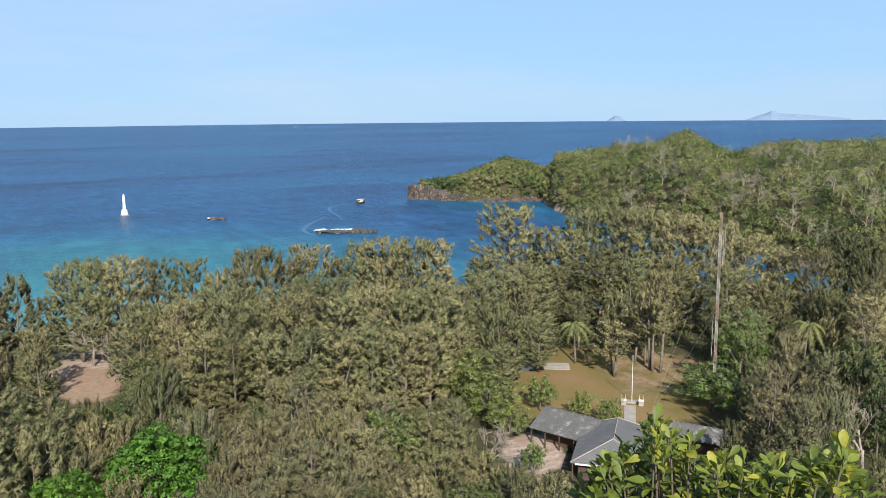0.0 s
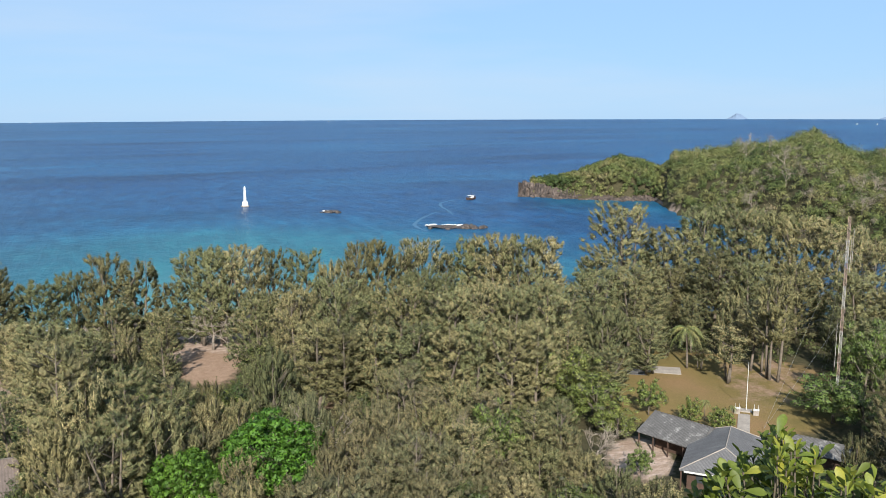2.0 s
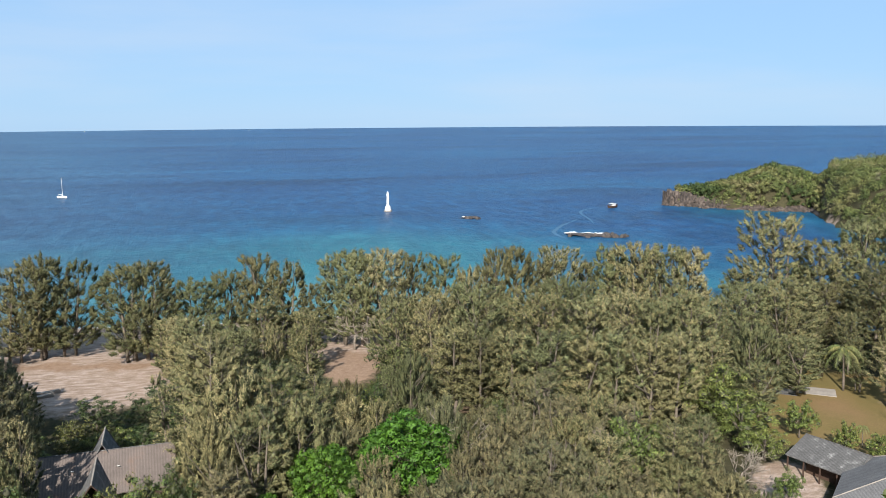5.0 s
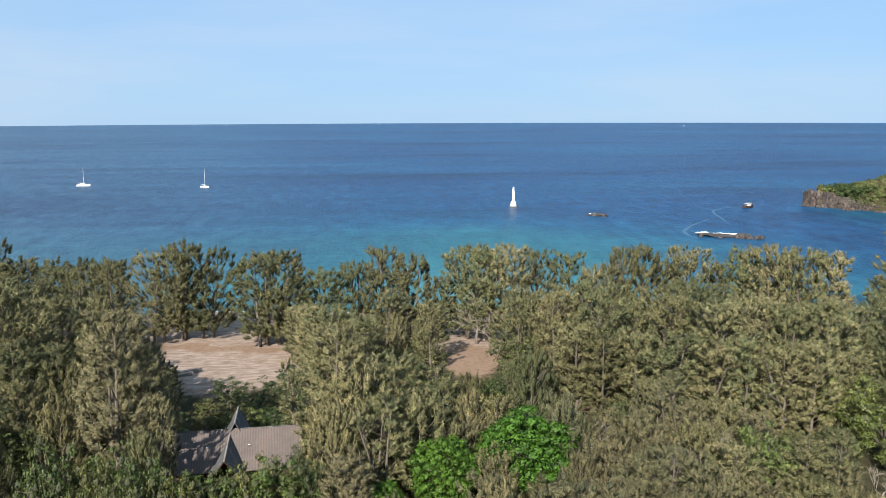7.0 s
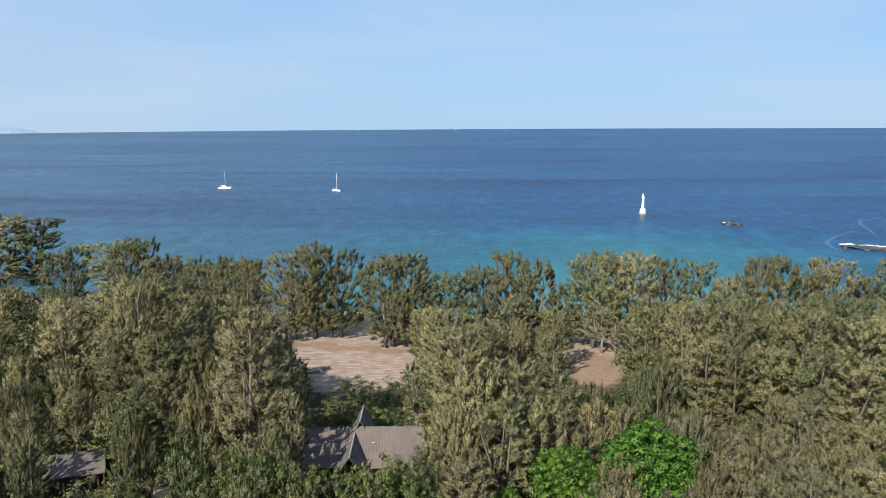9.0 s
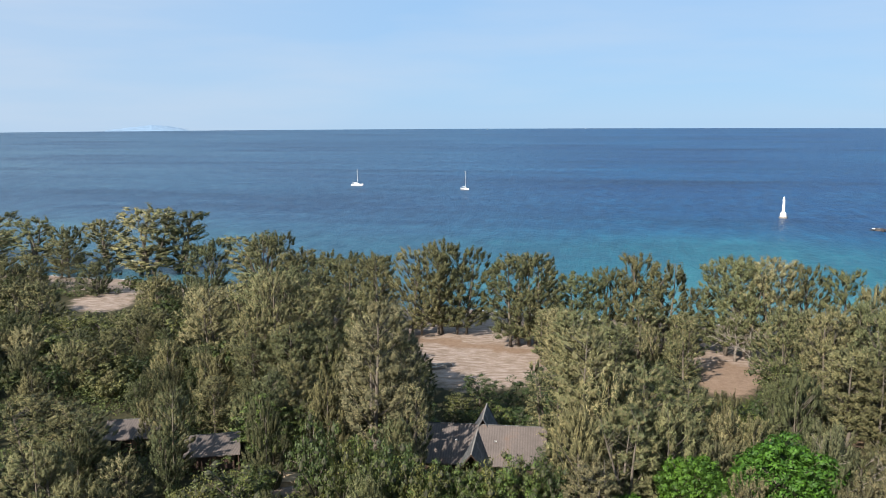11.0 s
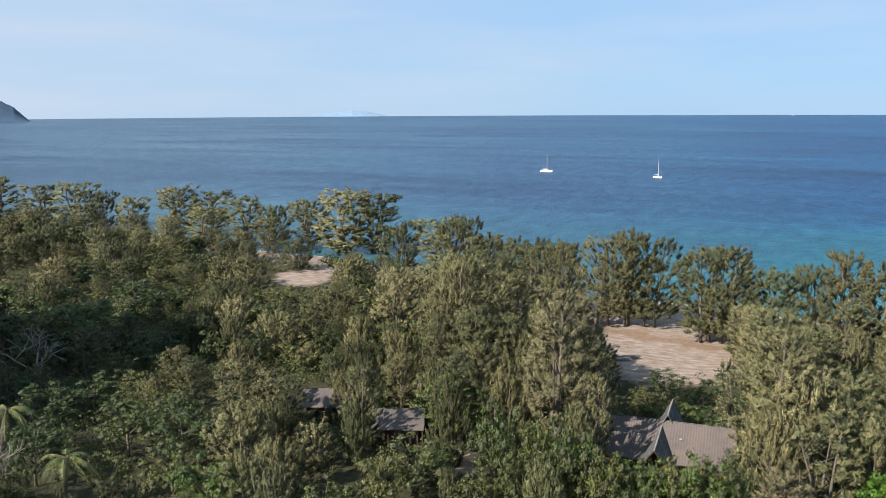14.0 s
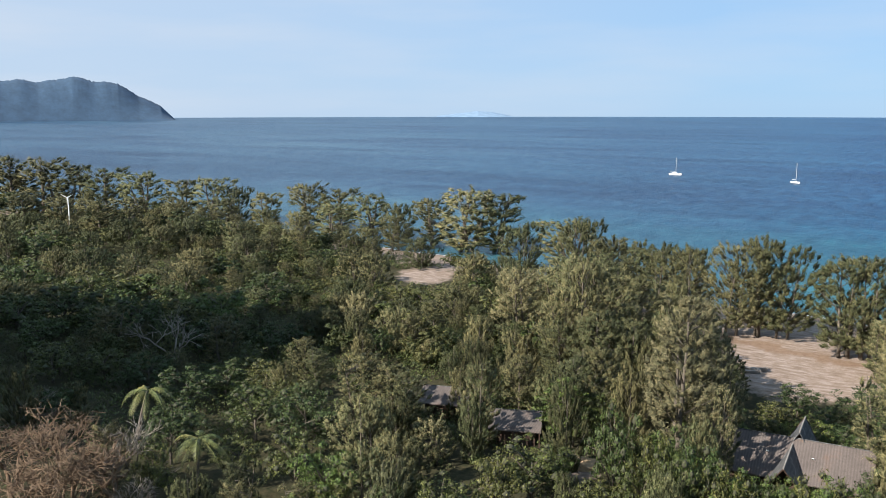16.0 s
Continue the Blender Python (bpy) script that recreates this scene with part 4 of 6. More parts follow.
FRESH_TREES = [
    (-50.4, 132, 9.4, 7.9), (-50.3, 146, 16.8, 9.8), (-48.7, 136, 10.5, 10.5), (-47.4, 141, 6.7, 6.1), (-35.1, 120, 7.0, 6.5), (-33.6, 123, 10.1, 10.6),
    (-31.7, 130, 12.5, 11.1), (-26.8, 104, 12.8, 8.3), (7.4, 92, 11.6, 7.4), (9.8, 92, 10.6, 7.3), (11.8, 91, 10.6, 7.1), (14.2, 92, 11.2, 7.0),
    (17.8, 97, 12.7, 6.2), (42.2, 92, 11.7, 8.3), (48.9, 180, 12.3, 13.5),
]
DOME_TREES = [
    (-10.6, 102, 12.4, 12.3), (-4.8, 98, 10.5, 8.6), (-0.6, 94, 6.9, 4.4),
]
LAWN_TREES = [
    (-44.9, 156, 21.0, 8.5), (-43.7, 160, 15.6, 8.3), (-42.0, 152, 12.1, 7.3), (-40.3, 158, 6.9, 3.5), (-38.2, 164, 6.0, 2.9), (-35.1, 152, 3.8, 1.3),
]
DRY_TREES = [
    (-29.0, 140, 10.3, 9.9), (-27.4, 138, 5.0, 4.5),
]
SMALL_TREES = [
    (-41.8, 126, 6.3, 4.2), (-39.9, 127, 7.2, 3.5), (-37.1, 131, 8.1, 5.0), (-36.7, 107, 6.7, 3.7),
]
FAR_TREES_A = [
    (22.6, 232, 14.4, 14.3), (25.0, 240, 18.3, 18.7), (28.3, 252, 15.3, 15.3), (30.1, 285, 21.1, 21.8), (32.0, 287, 22.0, 23.0), (34.4, 302, 17.3, 17.6),
    (36.8, 316, 13.7, 13.5), (37.0, 290, 12.8, 12.4), (38.7, 326, 16.2, 16.3), (40.8, 338, 17.4, 17.7), (41.2, 300, 15.8, 15.9), (42.5, 232, 8.7, 7.7),
    (42.8, 345, 19.2, 19.7), (45.7, 320, 12.0, 11.4), (45.7, 362, 14.1, 14.0), (46.6, 240, 8.7, 7.7), (47.5, 372, 15.9, 16.0), (47.6, 285, 12.2, 11.8),
    (48.3, 330, 15.5, 15.6), (49.1, 380, 19.4, 20.0), (50.2, 235, 11.8, 11.3), (50.8, 290, 13.0, 12.6), (51.1, 388, 18.3, 18.8), (52.6, 285, 11.8, 11.2),
]
FAR_TREES_B = [
    (53.5, 398, 21.2, 22.1), (54.1, 235, 11.2, 10.6), (54.4, 325, 17.2, 17.5), (55.6, 412, 22.4, 23.5), (56.2, 320, 17.4, 17.7), (57.1, 245, 12.0, 11.4),
    (57.5, 425, 23.8, 22.6), (58.3, 340, 16.7, 16.9), (59.0, 435, 26.4, 28.0), (60.4, 345, 18.9, 19.4), (61.0, 445, 27.1, 28.9),
]
TIERED_TREES = [
    (25.2, 113, 12.9, 7.9),
]
USED = {}
TAKEN = []
rng_place = random.Random(5)
CASU_FAR = [casuarina(41, M_CASU_DARK, "dark olive casuarina on the far shore", 0.05, 2, 80, 18, 0.65, 0.13, 1.1, 0.25, foot=0.3, head=0.76, name="shore_casuarina"),
            casuarina(42, M_CASU, "olive casuarina on the far shore", 0.05, 3, 80, 18, 0.65, 0.13, 1.0, 0.35, foot=0.3, head=0.76, name="shore_casuarina"),
            casuarina(43, M_CASU_DARK, "broad grey-green casuarina on the far shore", 0.05, 1, 80, 18, 0.65, 0.13, 0.9, 0.35, foot=0.3, head=0.76, name="shore_casuarina")]
CASU = [casuarina(11, M_CASU, "olive-grey casuarina with feathery drooping needles", 0.06, foot=0.28, head=0.84),
        casuarina(12, M_CASU, "olive-grey casuarina with feathery drooping needles", 0.08, 1, 100, 40, 0.42, 0.07, 0.85, foot=0.28, head=0.84),
        casuarina(13, M_CASU, "olive-grey casuarina with several stems", 0.1, 3, foot=0.28, head=0.84)]
CASU_BEACH = [casuarina(16, M_CASU_DARK, "dense grey-green casuarina on the beach", 0.05, 3, 100, 40, 0.42, 0.07, 1.15, 0.35, -0.4, foot=0.3, head=0.82),
              casuarina(17, M_CASU_DARK, "broad grey-green casuarina on the beach", 0.06, 2, 100, 40, 0.42, 0.07, 1.2, 0.35, -0.4, foot=0.3, head=0.82),
              casuarina(18, M_CASU_DARK, "grey-green casuarina with an uneven crown on the beach", 0.05, 2, 96, 40, 0.42, 0.07, 1.05, 0.38, -0.38, foot=0.3, head=0.82)]
CASU_OLIVE = [casuarina(27, M_CASU, "full olive casuarina with a rounded top", 0.06, 1, 95, 40, 0.42, 0.07, 1.1, 0.3, foot=0.26, head=0.82),
              casuarina(28, M_CASU, "olive casuarina with hanging needles", 0.08, 2, 92, 40, 0.42, 0.07, 1.0, 0.4, foot=0.26, head=0.82)]
CASU_MID = [casuarina(24, M_CASU, "olive casuarina in the grove behind the beach", 0.06, 2, 100, 32, 0.46, 0.085, 1.0, 0.25, -0.7, foot=0.26, head=0.8),
            casuarina(25, M_CASU_DARK, "grey-green casuarina in the grove behind the beach", 0.08, 1, 100, 32, 0.46, 0.085, 0.9, 0.22, -0.7, foot=0.26, head=0.8),
            casuarina(26, M_CASU, "olive-brown casuarina in the grove behind the beach", 0.06, 2, 100, 32, 0.46, 0.085, 1.05, 0.3, -0.6, foot=0.26, head=0.8),
            casuarina(29, M_CASU, "full olive casuarina in the grove behind the beach", 0.04, 1, 104, 32, 0.46, 0.085, 0.85, 0.25, -0.7, foot=0.26, head=0.8)]
CASU_HIGH = [casuarina(15, M_CASU, "tall casuarina with a bare pale trunk", 0.34, 2, 70, 40, 0.42, 0.07, 1.0, 0.45, -0.3, foot=0.28, head=0.86),
             casuarina(20, M_CASU, "spreading casuarina with bare forked stems", 0.36, 3, 70, 40, 0.42, 0.07, 1.1, 0.45, -0.3, foot=0.28, head=0.86)]
CASU_PALE = [casuarina(19, M_CASU_PALE, "tall pale olive-brown casuarina", 0.02, 2, 150, 46, 0.36, 0.055, 0.8, 0.22, -0.7, foot=0.3, head=0.86, rise=1.6, tall=24.0, girth=4.4),
             casuarina(23, M_CASU_PALE, "pale olive-brown casuarina with upright plumes", 0.02, 2, 115, 46, 0.36, 0.055, 0.85, 0.3, -0.5, foot=0.3, head=0.86, rise=1.4)]
CASU_DARK = [casuarina(21, M_CASU_DARK, "dark green casuarina with feathery needles", 0.05, 1, 95, 40, 0.42, 0.07, 0.85, 0.3, foot=0.3, head=0.86),
             casuarina(22, M_CASU_DARK, "dark green casuarina with several stems", 0.08, 2, 92, 40, 0.42, 0.07, 0.95, 0.4, foot=0.3, head=0.86)]
CASU.append(casuarina(71, M_CASU, "low bushy olive casuarina", 0.02, 2, 80, 40, 0.42, 0.07, 0.8, 0.35, -0.5, 4.6, 0.3, 0.82, 1.6, 10.0, "casuarina_bush"))
CASU_PALE.append(casuarina(72, M_CASU_PALE, "low bushy pale olive casuarina", 0.02, 2, 84, 46, 0.36, 0.055, 0.8, 0.35, -0.5, 4.6, 0.3, 0.82, 1.9, 10.0, "casuarina_bush"))
CASU_DARK.append(casuarina(73, M_CASU_DARK, "low bushy dark green casuarina", 0.02, 2, 80, 40, 0.42, 0.07, 0.8, 0.35, -0.5, 4.6, 0.3, 0.82, 1.6, 10.0, "casuarina_bush"))
CASU_MID.append(casuarina(74, M_CASU, "low bushy casuarina in the grove", 0.02, 2, 76, 32, 0.46, 0.085, 0.8, 0.35, -0.5, 4.6, 0.3, 0.82, 1.6, 10.0, "casuarina_bush"))
CASU_FAR.append(casuarina(75, M_CASU_DARK, "low spreading casuarina on the far shore", 0.02, 2, 70, 18, 0.65, 0.13, 0.8, 0.3, -0.5, 5.0, 0.3, 0.8, 1.4, 10.0, "casuarina_bush"))
CASU_MID.append(casuarina(76, M_CASU, "great olive casuarina with a broad crown", 0.05, 2, 240, 32, 0.5, 0.09, 1.0, 0.25, -0.6, 6.3, 0.26, 0.8, 1.3, 24.0))
CASU_MID.append(casuarina(77, M_CASU, "great olive-brown casuarina with a broad crown", 0.07, 3, 240, 32, 0.5, 0.09, 0.95, 0.3, -0.6, 6.3, 0.26, 0.82, 1.3, 24.0))
CASU_BEACH.append(casuarina(78, M_CASU_DARK, "great grey-green casuarina on the beach", 0.05, 3, 185, 38, 0.45, 0.075, 1.1, 0.35, -0.42, 6.0, 0.3, 0.82, 1.3, 20.0))
CASU_BEACH.append(casuarina(79, M_CASU_DARK, "wide grey-green casuarina on the beach", 0.06, 2, 185, 38, 0.45, 0.075, 1.15, 0.32, -0.42, 6.0, 0.3, 0.82, 1.3, 20.0))
CASU_OLIVE.append(casuarina(80, M_CASU, "great olive casuarina with a rounded top", 0.06, 2, 185, 38, 0.45, 0.075, 1.05, 0.28, -0.6, 5.8, 0.26, 0.82, 1.3, 20.0))
CASU_DARK.append(casuarina(81, M_CASU_DARK, "great dark green casuarina", 0.05, 2, 185, 38, 0.45, 0.075, 0.9, 0.28, -0.6, 5.6, 0.3, 0.85, 1.3, 20.0))
LEAFY = [broadleaf(31, M_LEAF, "green broadleaf tree with a rounded crown"), broadleaf(32, M_LEAF, "green broadleaf tree with a dense crown")]
MANGO = [dome_tree(33, M_MANGO, "vivid green leafy tree with a full round crown")]
LEAFY_FRESH = [broadleaf(37, M_LEAF_FRESH, "light green broadleaf tree with a layered crown", blades=80, leaf=0.19)]
DRY_TREE = [broadleaf(36, M_DRYLEAF, "broadleaf tree with orange-brown drying leaves")]
SMALL = [broadleaf(38, M_LEAF_FRESH, "small round-headed tree on the lawn", blades=44, leaf=0.3)]
TIERED = [tiered_tree(39, M_LEAF_FRESH, "slender tree with flat layers of light green leaves")]
LEAFY_FAR = [broadleaf(34, M_LEAF, "green broadleaf tree in the far thicket", blades=18, leaf=0.5), broadleaf(35, M_LEAF, "rounded green tree in the far thicket", blades=18, leaf=0.5)]
SIGHT = []         # azimuth, half width, distance and sight line of the trees that must stay in view


def grow(proto, x, y, top, wide):
    """Stands a copy of proto here, with its top at that level and its crown that wide."""
    gz = ground_z(x, y)
    high, broad = SIZE[proto.name]
    s = max(2.0, top - gz) / high
    w = wide / broad
    w = min(max(w, s * 0.5), s * 2.4)
    m = pose(x, y, gz, 0, 0, rng_place.uniform(0, 360)) @ Matrix.Diagonal((w, w, s, 1))
    if proto.name not in USED:
        USED[proto.name] = True
        proto.matrix_basis = m
    else:
        k = proto.scale
        copy_thing(proto, m @ Matrix.Diagonal((1 / k[0], 1 / k[1], 1 / k[2], 1)))


def suited(kinds, high, wide):
    """One of the kinds that come near to this height and width."""
    off = [abs(math.log(SIZE[k.name][0] / high)) * 0.6 + abs(math.log(SIZE[k.name][1] / wide)) for k in kinds]
    fit = [k for k, o in zip(kinds, off) if o < min(off) + 0.2]
    return fit[rng_place.randrange(len(fit))]


def stand(kinds, rows):
    for az, d, top, wide in rows:
        x, y = spot(az, d)
        grow(suited(kinds, max(2.0, top - ground_z(x, y)), wide), x, y, top, wide)
        TAKEN.append((x, y, max(1.6, wide * 0.3)))
        shown = ground_z(x, y) + (top - ground_z(x, y)) * 0.55
        SIGHT.append((az, math.degrees(wide * 0.45 / d), d, (50 - shown) / d))



stand(CASU_BEACH, BEACH_TREES)
stand(CASU_OLIVE, OLIVE_TREES)
stand(CASU_MID, GROVE_A)
stand(CASU_MID, GROVE_B)
stand(CASU_MID, GROVE_C)
stand(CASU_DARK, DARK_GROVE_A)
stand(CASU_DARK, DARK_GROVE_B)
stand(LEAFY, LEAFY_TREES_A)
stand(LEAFY, LEAFY_TREES_B)
stand(LEAFY, LEAFY_TREES_C)
stand(CASU_PALE, PALE_TREES)
stand(CASU, NEAR_TREES_A)
stand(CASU, NEAR_TREES_B)
stand(LEAFY_FRESH, FRESH_TREES)
stand(MANGO, DOME_TREES)
stand(CASU_HIGH, LAWN_TREES)
stand(DRY_TREE, DRY_TREES)
stand(SMALL, SMALL_TREES)
stand(CASU_FAR, FAR_TREES_A)
stand(CASU_FAR, FAR_TREES_B)
stand(TIERED, TIERED_TREES)

# open views: azimuth from, to, lowest sight line, distance of what is seen, how far the open ground goes
OPEN = [(57.3, 64.0, 25.0, 96, 106), (49.2, 52.8, 23.6, 100, 106), (53.0, 56.4, 20.0, 119, 125), (50.2, 54.0, 15.6, 146, 153),
        (-14.0, -9.4, 24.2, 99, 106), (-7.4, -2.0, 25.6, 94, 100), (-34.6, -29.6, 21.5, 112, 125), (-52.5, -47.2, 18.4, 128, 150),
        (6.0, 15.2, 18.2, 147, 192), (-8.3, -5.4, 17.4, 150, 176), (-15.4, -14.2, 19.9, 133, 138), (-47.0, -34.4, 20.4, 126, 165),
        (-42.5, -34.0, 24.6, 100, 126), (-47.5, -42.5, 22.6, 112, 126), (-40.8, -38.4, 16.9, 154, 161), (-55.4, -53.0, 15.8, 156, 163), (5.4, 15.8, 23.3, 98, 118), (25.2, 29.4, 22.4, 106, 116), (22.9, 24.9, 24.0, 105, 110),
        (33.3, 37.6, 11.9, 222, 246), (-28.2, -26.4, 20.4, 124, 134), (-50.0, -48.0, 19.6, 134, 140)]

OPEN += [(44.2, 47.0, 22.5, 100, 125), (34.3, 36.5, 19.5, 125, 142), (36.6, 38.2, 18.6, 132, 148)]


def room(az, d, h):
    """The height that a tree may have here without hiding what is seen behind it."""
    for a0, a1, el, d0, d1 in OPEN:
        if a0 - 0.6 < az < a1 + 0.6:
            if d0 < d < d1:
                return 0
            if d <= d0:
                h = min(h, 48 - d * math.tan(radians(el + 0.3)))
    return h


def limit(az, d, wide):
    """The highest level that a tree may reach here and leave those behind it in view."""
    half = math.degrees(wide * 0.5 / d)
    top = 99.0
    for a, h, far, slope in SIGHT:
        if far > d + 2 and abs(a - az) < h + half * 0.7:
            top = min(top, 50 - d * slope)
    return top


def fill(count, kinds, az0, az1, d0, d1, h0, h1, slim, least=3.0, gap=0.6):
    """Trees between those that stand out; slim: width as a share of the height."""
    made = 0
    for _ in range(count * 14):
        az = rng_place.uniform(az0, az1)
        edge = min(d1, np.interp(az, SHORE_AZ, SHORE_D) - 36)
        if edge <= d0:
            continue
        d = math.sqrt(rng_place.uniform(d0 * d0, edge * edge))
        x, y = spot(az, d)
        gz = ground_z(x, y)
        h = rng_place.uniform(h0, h1)
        h = min(h, limit(az, d, h * slim) - gz)
        h = room(az, d, h)
        if h < least or any((x - a) ** 2 + (y - b) ** 2 < (r + gap * min(1.5, h / 8)) ** 2 for a, b, r in TAKEN):
            continue
        wide = h * slim * rng_place.uniform(0.85, 1.25)
        grow(suited(kinds, h, wide), x, y, gz + h, wide)
        TAKEN.append((x, y, max(1.2, h * slim * 0.28)))
        made += 1
        if made >= count:
            break


fill(60, CASU_MID, -60, 26, 140, 999, 12, 19, 0.5, 8.0)
fill(40, CASU + CASU_DARK, -60, 44, 84, 150, 8, 15, 0.55, 6.0)
fill(26, CASU_DARK, 26, 62, 84, 170, 7, 13, 0.6, 5.5)
fill(60, CASU_FAR, 24, 62, 165, 420, 8, 13, 0.95, 4.0, 0.1)
fill(40, LEAFY_FAR, 26, 62, 150, 300, 5, 8, 1.3, 3.0, 0.1)
fill(40, CASU_PALE, -40, 4, 82, 118, 6, 11, 0.85, 4.0)
fill(70, LEAFY + LEAFY_FRESH, -60, 26, 80, 150, 3, 7, 0.95, 2.8, 0.3)
fill(46, LEAFY, 20, 63, 70, 200, 4, 8, 1.0, 3.0, 0.3)
fill(24, LEAFY, -60, 63, 62, 84, 4, 8, 1.0, 3.0)


# ---- thicket behind: too many trees to count
def mesh_arrays(ob):
    me = ob.data
    v, f = np.empty(len(me.vertices) * 3), np.empty(len(me.loops), dtype=np.int32)
    me.vertices.foreach_get("co", v)
    me.loops.foreach_get("vertex_index", f)
    return v.reshape(-1, 3), f.reshape(len(me.polygons), -1)


def far_thicket():
    rng = random.Random(17)
    sets = [([k for k in t.children if k.name.startswith("crown")][0], nominal) for t, nominal in ((CASU_FAR[0], 18.0), (CASU_FAR[1], 18.0), (LEAFY_FAR[0], 9.0), (LEAFY_FAR[1], 9.0))]
    made = {"far_thicket_trees": (sets[:2], M_GROVE, []), "far_thicket_shrubs": (sets[2:], M_GROVE_LEAF, [])}
    for name, (kinds, material, out) in made.items():
        count, tries = 0, 0
        while count < 150 and tries < 5000:
            tries += 1
            az = rng.uniform(27, 65)
            top = np.interp(az, SHORE_AZ, SHORE_D) - 34
            d = math.sqrt(rng.uniform(142 ** 2, top * top))
            x, y = spot(az, d)
            h = rng.uniform(4.5, 8.0) + 4.0 * min(1, max(0, (d - 200) / 100))
            h = room(az, d, min(h, limit(az, d, h) - ground_z(x, y)))
            if h < 2.8 or any((x - a) ** 2 + (y - b) ** 2 < (r * 0.5) ** 2 for a, b, r in TAKEN):
                continue
            TAKEN.append((x, y, 3.0))
            ob, nominal = kinds[rng.randrange(2)]
            (v, f), nor = mesh_arrays(ob), NORMALS[ob.data.name]
            s, a = h / nominal, rng.uniform(0, 6.28)
            w = s * rng.uniform(1.0, 1.4)
            p = np.column_stack([(v[:, 0] * math.cos(a) - v[:, 1] * math.sin(a)) * w + x, (v[:, 0] * math.sin(a) + v[:, 1] * math.cos(a)) * w + y, v[:, 2] * s + ground_z(x, y)])
            q = np.column_stack([nor[:, 0] * math.cos(a) - nor[:, 1] * math.sin(a), nor[:, 0] * math.sin(a) + nor[:, 1] * math.cos(a), nor[:, 2]])
            out.append((p, f, q))
            count += 1
        k, vs, fs, ns = 0, [], [], []
        for p, f, q in out:
            vs.append(p)
            ns.append(q)
            fs.append(f + k)
            k += len(p)
        tagged(new(name, blade_mesh(name, (np.concatenate(vs), np.concatenate(fs), np.concatenate(ns)), material)), "dense dark green coastal thicket of mixed trees", "forest", kind="stuff")


far_thicket()


# ---- undergrowth
def undergrowth():
    rng = np.random.default_rng(8)
    cs, rs = [], []
    while len(cs) < 4200:
        az = rng.uniform(-63, 65)
        top = np.interp(az, SHORE_AZ, SHORE_D) - 30
        d = math.sqrt(rng.uniform(62 ** 2, top ** 2))
        r = rng.uniform(0.8, 1.9)
        if room(az, d, 3.0) < 2.2:
            continue
        x, y = spot(az, d)
        cs.append((x, y, ground_z(x, y) + r * 0.35))
        rs.append(r)
    while len(cs) < 7200:
        az = rng.uniform(27, 65)
        top = np.interp(az, SHORE_AZ, SHORE_D) - 30
        d = rng.uniform(115, top)
        r = rng.uniform(1.3, 2.8)
        if room(az, d, 3.6) < 3.0:
            continue
        x, y = spot(az, d)
        cs.append((x, y, ground_z(x, y) + r * 0.4))
        rs.append(r)
    scrub = clump_blades(rng, np.array(cs), np.array(rs), 38, 0.36, 0.26, 0.1, 0.6, 3)
    return tagged(new("undergrowth", blade_mesh("undergrowth", scrub, M_LEAF)), "low green scrub under the trees", "shrubs", kind="stuff")


undergrowth()


# ---- woods on the cape
def cape_woods():
    rng = np.random.default_rng(3)
    cs, rs = [], []
    tries = 0
    while len(cs) < 4300 and tries < 80000:
        tries += 1
        az = rng.uniform(-60, -28.2)
        a, b = np.interp(az, CAPE_AZ, CAPE_NEAR), np.interp(az, CAPE_AZ, CAPE_FAR)
        d = a + (b - a) * (0.03 + 0.69 * rng.uniform(0, 1) ** 1.35)
        x, y = spot(az, d)
        z = ground_z(x, y)
        if z < (0.9 if az > -37.6 else 2.2) or (az > -37.6 and min(d - a, b - d) < 3.5) or az > -28.8:
            continue
        r = (rng.uniform(1.3, 2.8) if rng.uniform() < 0.8 else rng.uniform(2.8, 4.2)) if az < -38 else rng.uniform(0.9, 2.0)
        cs.append((x, y, z + r * rng.uniform(0.4, 1.3)))
        rs.append(r)
    scrub = clump_blades(rng, np.array(cs), np.array(rs), 62, 0.78, 0.42, 0.3, 0.4, 3, 0.9)
    me = blade_mesh("cape_woods", scrub, M_FAR)
    return tagged(new("cape_woods", me), "low coastal forest covering the rocky cape", "forest", kind="stuff")


cape_woods()


def cape_dry_woods():
    rng = np.random.default_rng(31)
    cs, rs = [], []
    for az0, d0, sa, sd, n in ((-43.5, 400, 1.6, 22, 60), (-51.0, 355, 2.0, 25, 70), (-47.0, 375, 1.5, 18, 30), (-55.5, 430, 2.0, 30, 40), (-52.5, 500, 2.5, 30, 50)):
        for _ in range(n):
            az, d = rng.normal(az0, sa), rng.normal(d0, sd)
            x, y = spot(az, d)
            z = ground_z(x, y)
            if z < 2:
                continue
            r = rng.uniform(1.2, 2.4)
            cs.append((x, y, z + r * rng.uniform(0.9, 1.9)))
            rs.append(r)
    scrub = clump_blades(rng, np.array(cs), np.array(rs), 60, 1.1, 0.22, -0.6, 0.5, 3, 1.0)
    tagged(new("cape_dry_woods", blade_mesh("cape_dry_woods", scrub, M_DRY)), "patches of leafless grey-brown trees on the cape", "forest", kind="stuff")


M_DRY = foliage("leafless_twigs", (0.1968, 0.1514, 0.1173), (0.1968, 0.1514, 0.1173), (0.1968, 0.1514, 0.1173), thin=0.15, speckle=0.8)
cape_dry_woods()


